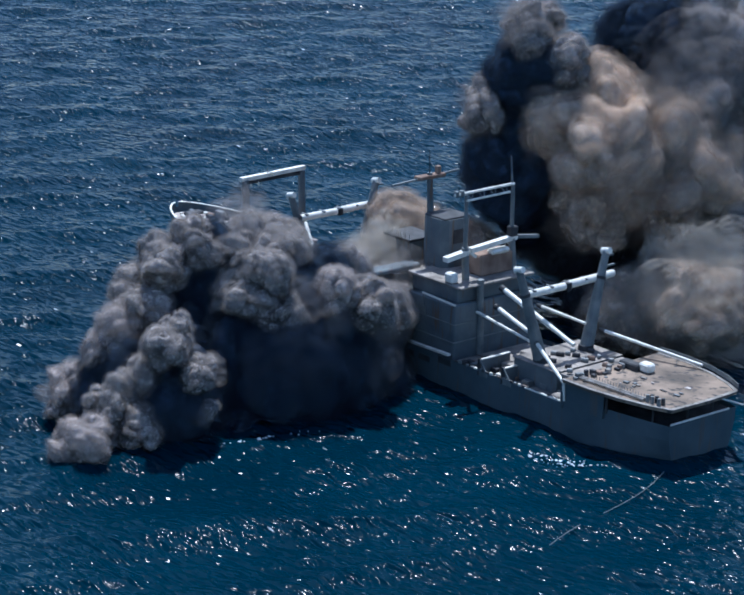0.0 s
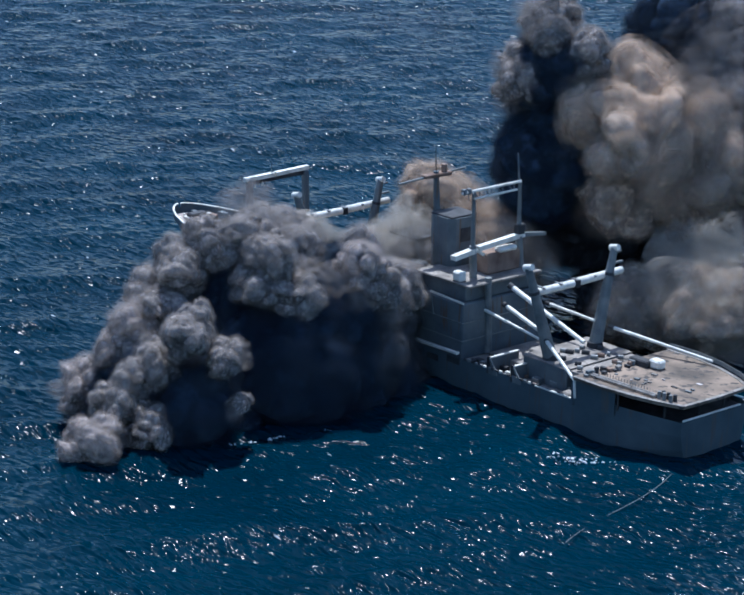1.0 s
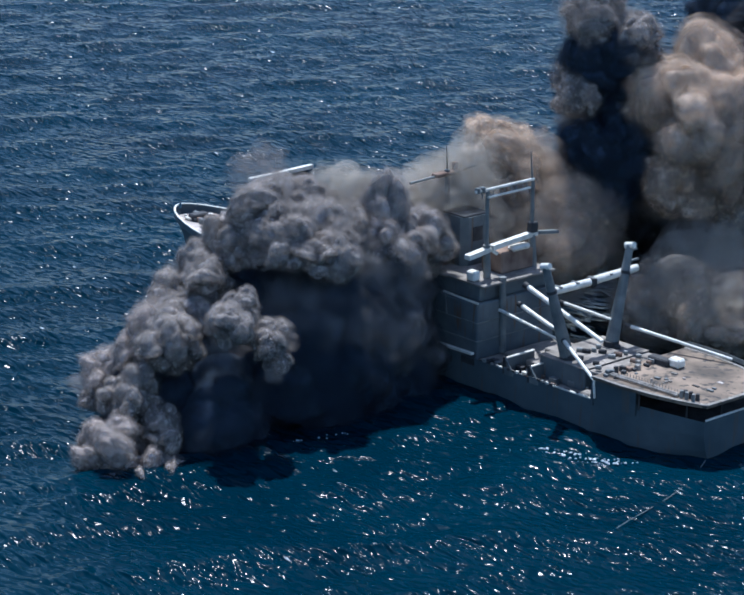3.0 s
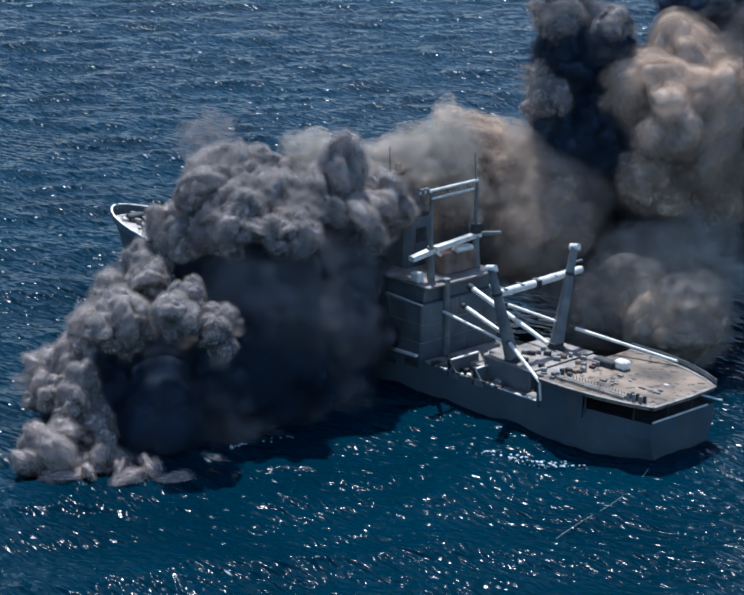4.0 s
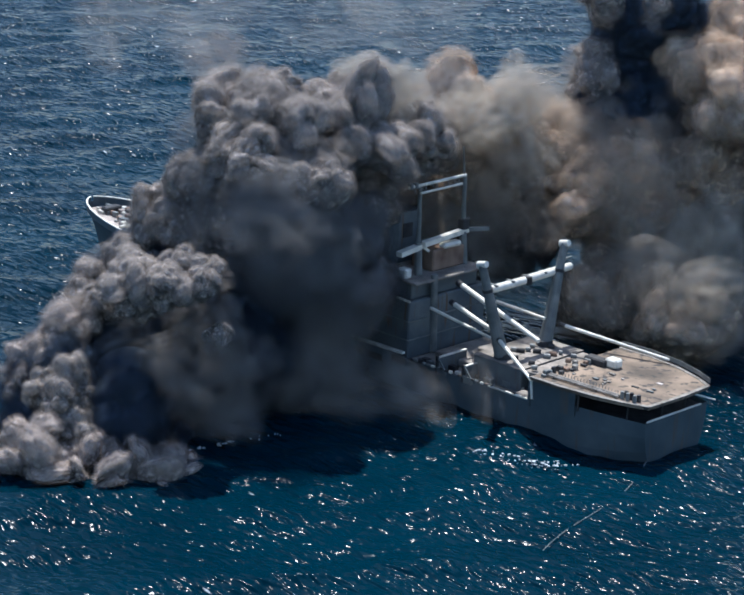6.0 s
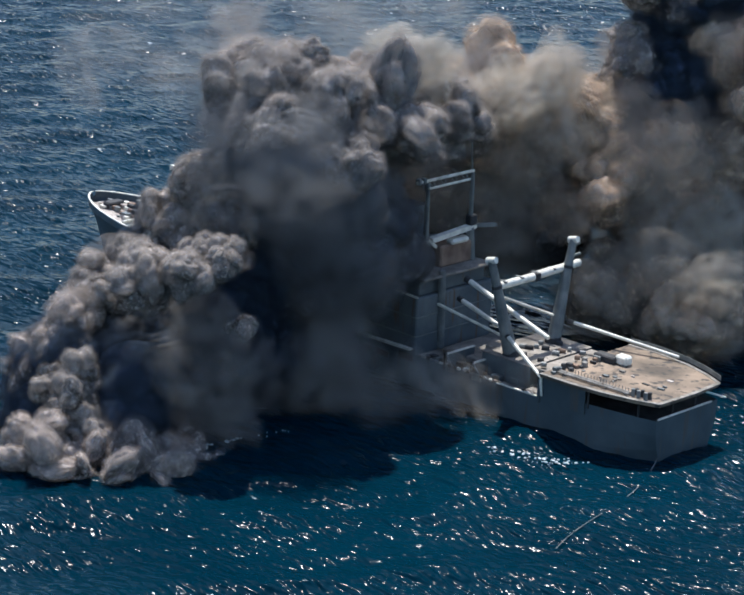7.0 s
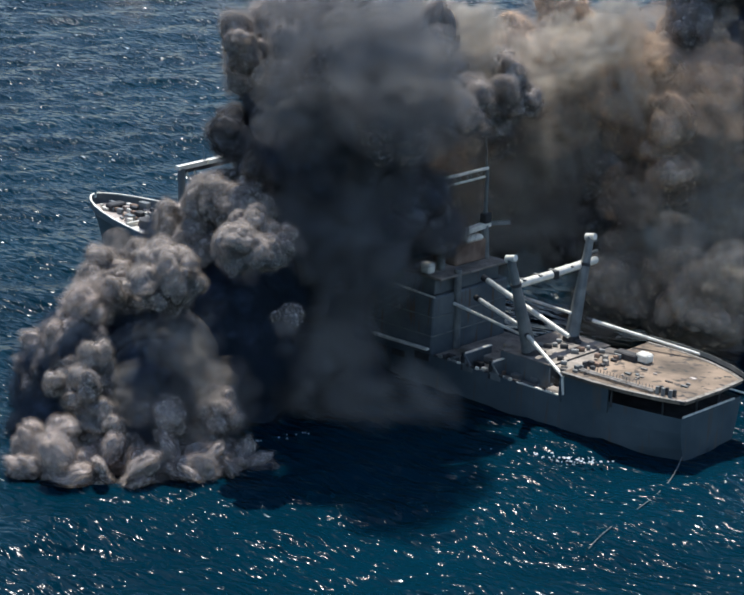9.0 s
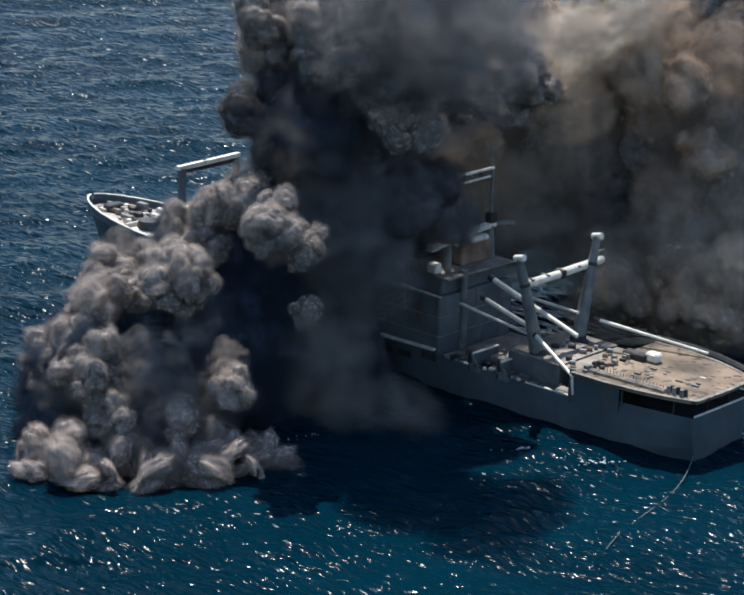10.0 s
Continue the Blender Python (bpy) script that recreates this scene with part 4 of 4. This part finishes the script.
cloud("fire_smoke", "shade_navy", (10.9, 20.0, 15.3), 12, [(0, 52.9, 44.0, 62.3), (3.5, 75.1, 44.0, 66.0), (10, 124.8, 44.0, 79.1)])
cloud("fire_smoke", "grey", (13.0, 18.0, 15.2), 12, [(0, 66.9, 40.0, 56.0), (3.5, 87.5, 40.0, 59.5), (10, 136.3, 40.0, 69.8)])
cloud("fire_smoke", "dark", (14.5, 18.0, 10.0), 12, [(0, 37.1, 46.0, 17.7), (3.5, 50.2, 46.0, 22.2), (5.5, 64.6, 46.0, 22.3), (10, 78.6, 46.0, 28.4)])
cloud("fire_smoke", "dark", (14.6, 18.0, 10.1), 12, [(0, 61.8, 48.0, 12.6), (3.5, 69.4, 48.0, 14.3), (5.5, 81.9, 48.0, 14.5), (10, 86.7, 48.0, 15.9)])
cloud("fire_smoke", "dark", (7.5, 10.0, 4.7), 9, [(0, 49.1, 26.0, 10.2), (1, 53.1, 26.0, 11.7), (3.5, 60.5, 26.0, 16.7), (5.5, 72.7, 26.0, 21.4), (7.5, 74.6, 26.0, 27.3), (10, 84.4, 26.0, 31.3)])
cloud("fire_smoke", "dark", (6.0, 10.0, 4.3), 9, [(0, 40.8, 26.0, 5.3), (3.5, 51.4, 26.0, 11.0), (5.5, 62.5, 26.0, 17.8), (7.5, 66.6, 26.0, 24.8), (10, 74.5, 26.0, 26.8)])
cloud("fire_smoke", "brown", (11.0, 10.0, 8.0), 12, [(0, 63.4, -8.0, 15.7), (3.5, 63.2, -8.0, 13.0), (5.5, 68.4, -8.0, 13.4), (10, 67.4, -8.0, 15.7)])
cloud("fire_smoke", "brown", (10.3, 10.0, 6.8), 10, [(0, 49.3, 2.0, 9.8), (3.5, 53.4, 2.0, 11.7), (5.5, 55.9, 2.0, 13.0), (10, 55.8, 2.0, 14.3)])
cloud("fire_smoke", "brown", (9.5, 12.0, 7.4), 12, [(0, -1.2, 20.0, 21.6), (3.5, 19.7, 20.0, 38.5), (5.5, 33.6, 20.0, 40.6), (7.5, 50.5, 20.0, 48.5), (10, 68.6, 20.0, 55.8)], (0.6, 1.7))
cloud("fire_smoke", "brown", (9.5, 12.0, 8.4), 12, [(0, 3.5, 16.0, 14.1), (3.5, 33.3, 16.0, 28.3), (5.5, 44.8, 16.0, 34.7), (7.5, 53.7, 16.0, 39.3), (10, 68.7, 16.0, 45.5)], (0.6, 1.7))
cloud("fire_smoke", "grey", (10.5, 12.0, 8.4), 12, [(0, -1.5, 14.0, 10.1), (3.5, 13.9, 18.2, 27.1), (5.5, 33.2, 20.6, 30.0), (7.5, 41.0, 23.0, 32.0), (10, 56.4, 26.0, 33.6)], (0.6, 1.6))
cloud("fire_smoke", "dark", (10.5, 12.0, 7.4), 10, [(0, -0.3, 14.0, 5.7), (3.5, 15.2, 18.2, 16.5), (5.5, 29.6, 20.6, 20.3), (7.5, 39.7, 23.0, 20.3), (10, 49.2, 26.0, 20.8)], (0.6, 1.5))
cloud("fire_smoke", "brown", (10.5, 12.0, 8.4), 12, [(0, -10.6, 10.0, 6.4), (3.5, -0.4, 16.3, 20.8), (5.5, 14.4, 19.9, 37.9), (7.5, 26.8, 23.5, 47.8), (10, 41.8, 28.0, 56.4)], (0.6, 1.7))
cloud("fire_smoke", "brown", (10.5, 12.0, 9.4), 12, [(0, -12.5, 8.0, 3.6), (3.5, -8.5, 15.0, 13.4), (5.5, 5.6, 19.0, 28.3), (7.5, 18.0, 23.0, 42.4), (10, 30.4, 28.0, 44.8)], (0.6, 1.7))
cloud("fire_smoke", "grey", (10.5, 12.0, 9.4), 10, [(0, -9.2, 8.0, 0.5), (3.5, -6.3, 15.0, 8.1), (5.5, 8.1, 19.0, 17.8), (7.5, 20.6, 23.0, 31.1), (10, 35.1, 28.0, 35.6)], (0.6, 1.6))
cloud("fire_smoke", "shade_navy", (11.9, 14.0, 10.8), 12, [(0, 32.2, 34.0, 27.3), (3.5, 50.4, 34.0, 39.4), (5.5, 62.5, 34.0, 45.8), (7.5, 72.4, 34.0, 54.8), (10, 105.9, 34.0, 63.6)], (0.8, 1.4))
cloud("fire_smoke", "brown", (10.6, 14.0, 9.5), 12, [(0, 13.0, 18.0, 10.7), (3.5, 32.4, 18.0, 27.7), (5.5, 52.0, 18.0, 36.5), (7.5, 63.8, 18.0, 42.3), (10, 69.9, 18.0, 59.2)], (0.6, 1.7))
cloud("fire_smoke", "brown", (10.7, 14.0, 9.6), 12, [(0, 9.7, 22.0, 9.4), (3.5, 29.7, 22.0, 20.2), (5.5, 55.2, 22.0, 26.1), (7.5, 65.7, 22.0, 28.0), (10, 73.2, 22.0, 32.0)], (0.6, 1.6))
cloud("fire_smoke", "dust", (16.4, 14.4, 15.1), 7, [(0, -4.7, 14.0, -0.2), (3.5, 1.6, 16.8, 17.9), (5.5, 24.8, 18.4, 33.4), (7.5, 32.0, 20.0, 40.6), (10, 36.6, 22.0, 46.2)], (0.7, 1.6))
cloud("fire_smoke", "dust", (16.6, 14.4, 15.4), 7, [(0, 3.4, 20.0, 0.7), (3.5, 24.3, 22.1, 22.5), (5.5, 47.7, 23.3, 33.0), (7.5, 57.1, 24.5, 37.5), (10, 64.8, 26.0, 43.2)], (0.7, 1.6))
cloud("fire_smoke", "dust", (18.2, 12.0, 13.3), 7, [(0, 62.7, -4.0, 15.5), (3.5, 61.6, -4.0, 13.8), (5.5, 67.8, -4.0, 16.3), (7.5, 68.4, -4.0, 17.8), (10, 66.8, -4.0, 20.5)], (0.8, 1.4))
cloud("fire_smoke", "dust", (10.9, 9.6, 7.2), 6, [(0, -7.1, -2.0, 20.2), (1, -4.3, -1.2, 23.0), (3.5, 9.2, 0.8, 40.6), (5.5, 25.1, 2.4, 49.4), (10, 47.4, 6.0, 66.5)], (0.8, 1.4))
cloud("fire_smoke", "dust", (10.4, 9.6, 5.8), 6, [(0, -23.2, -20.0, 24.1), (1, -20.6, -19.0, 27.0), (3.5, -11.5, -16.5, 40.0), (5.5, 1.6, -14.5, 54.2), (10, 17.0, -10.0, 68.2)], (0.8, 1.4))
cloud("fire_smoke", "grey", (8.5, 10.0, 9.6), 9, [(0, -6.7, 16.0, -0.8), (3.5, -0.1, 20.2, 4.5), (5.5, 15.6, 22.6, 12.8), (7.5, 23.4, 25.0, 21.3), (10, 28.6, 28.0, 25.0)], (0.7, 1.6))
cloud("fire_smoke", "dust", (14.0, 12.0, 14.0), 7, [(0, -6.5, 14.0, -9.1), (3.5, -0.1, 16.8, 2.7), (5.5, 17.3, 18.4, 18.3), (7.5, 24.8, 20.0, 26.8), (10, 28.6, 22.0, 30.6)], (0.7, 1.5))



# ---- what moves ----
def motions():
    for ob, rows, puffs, spread in clouds:
        walk(ob, [(t, pose(RIGHT[0] * u + AWAY[0] * v, RIGHT[1] * u + AWAY[1] * v, z)) for t, u, v, z in rows])
        for ball, place, turn, spin in puffs:
            first, last = place * spread[0], place * spread[1]
            walk(ball, [(0, pose(*first, *(turn - spin))), (10, pose(*last, *(turn + spin)))])
    walk(water, [(0, pose(0, 0, SEA_LEVEL)), (10, pose(16, -30, SEA_LEVEL))])


motions()
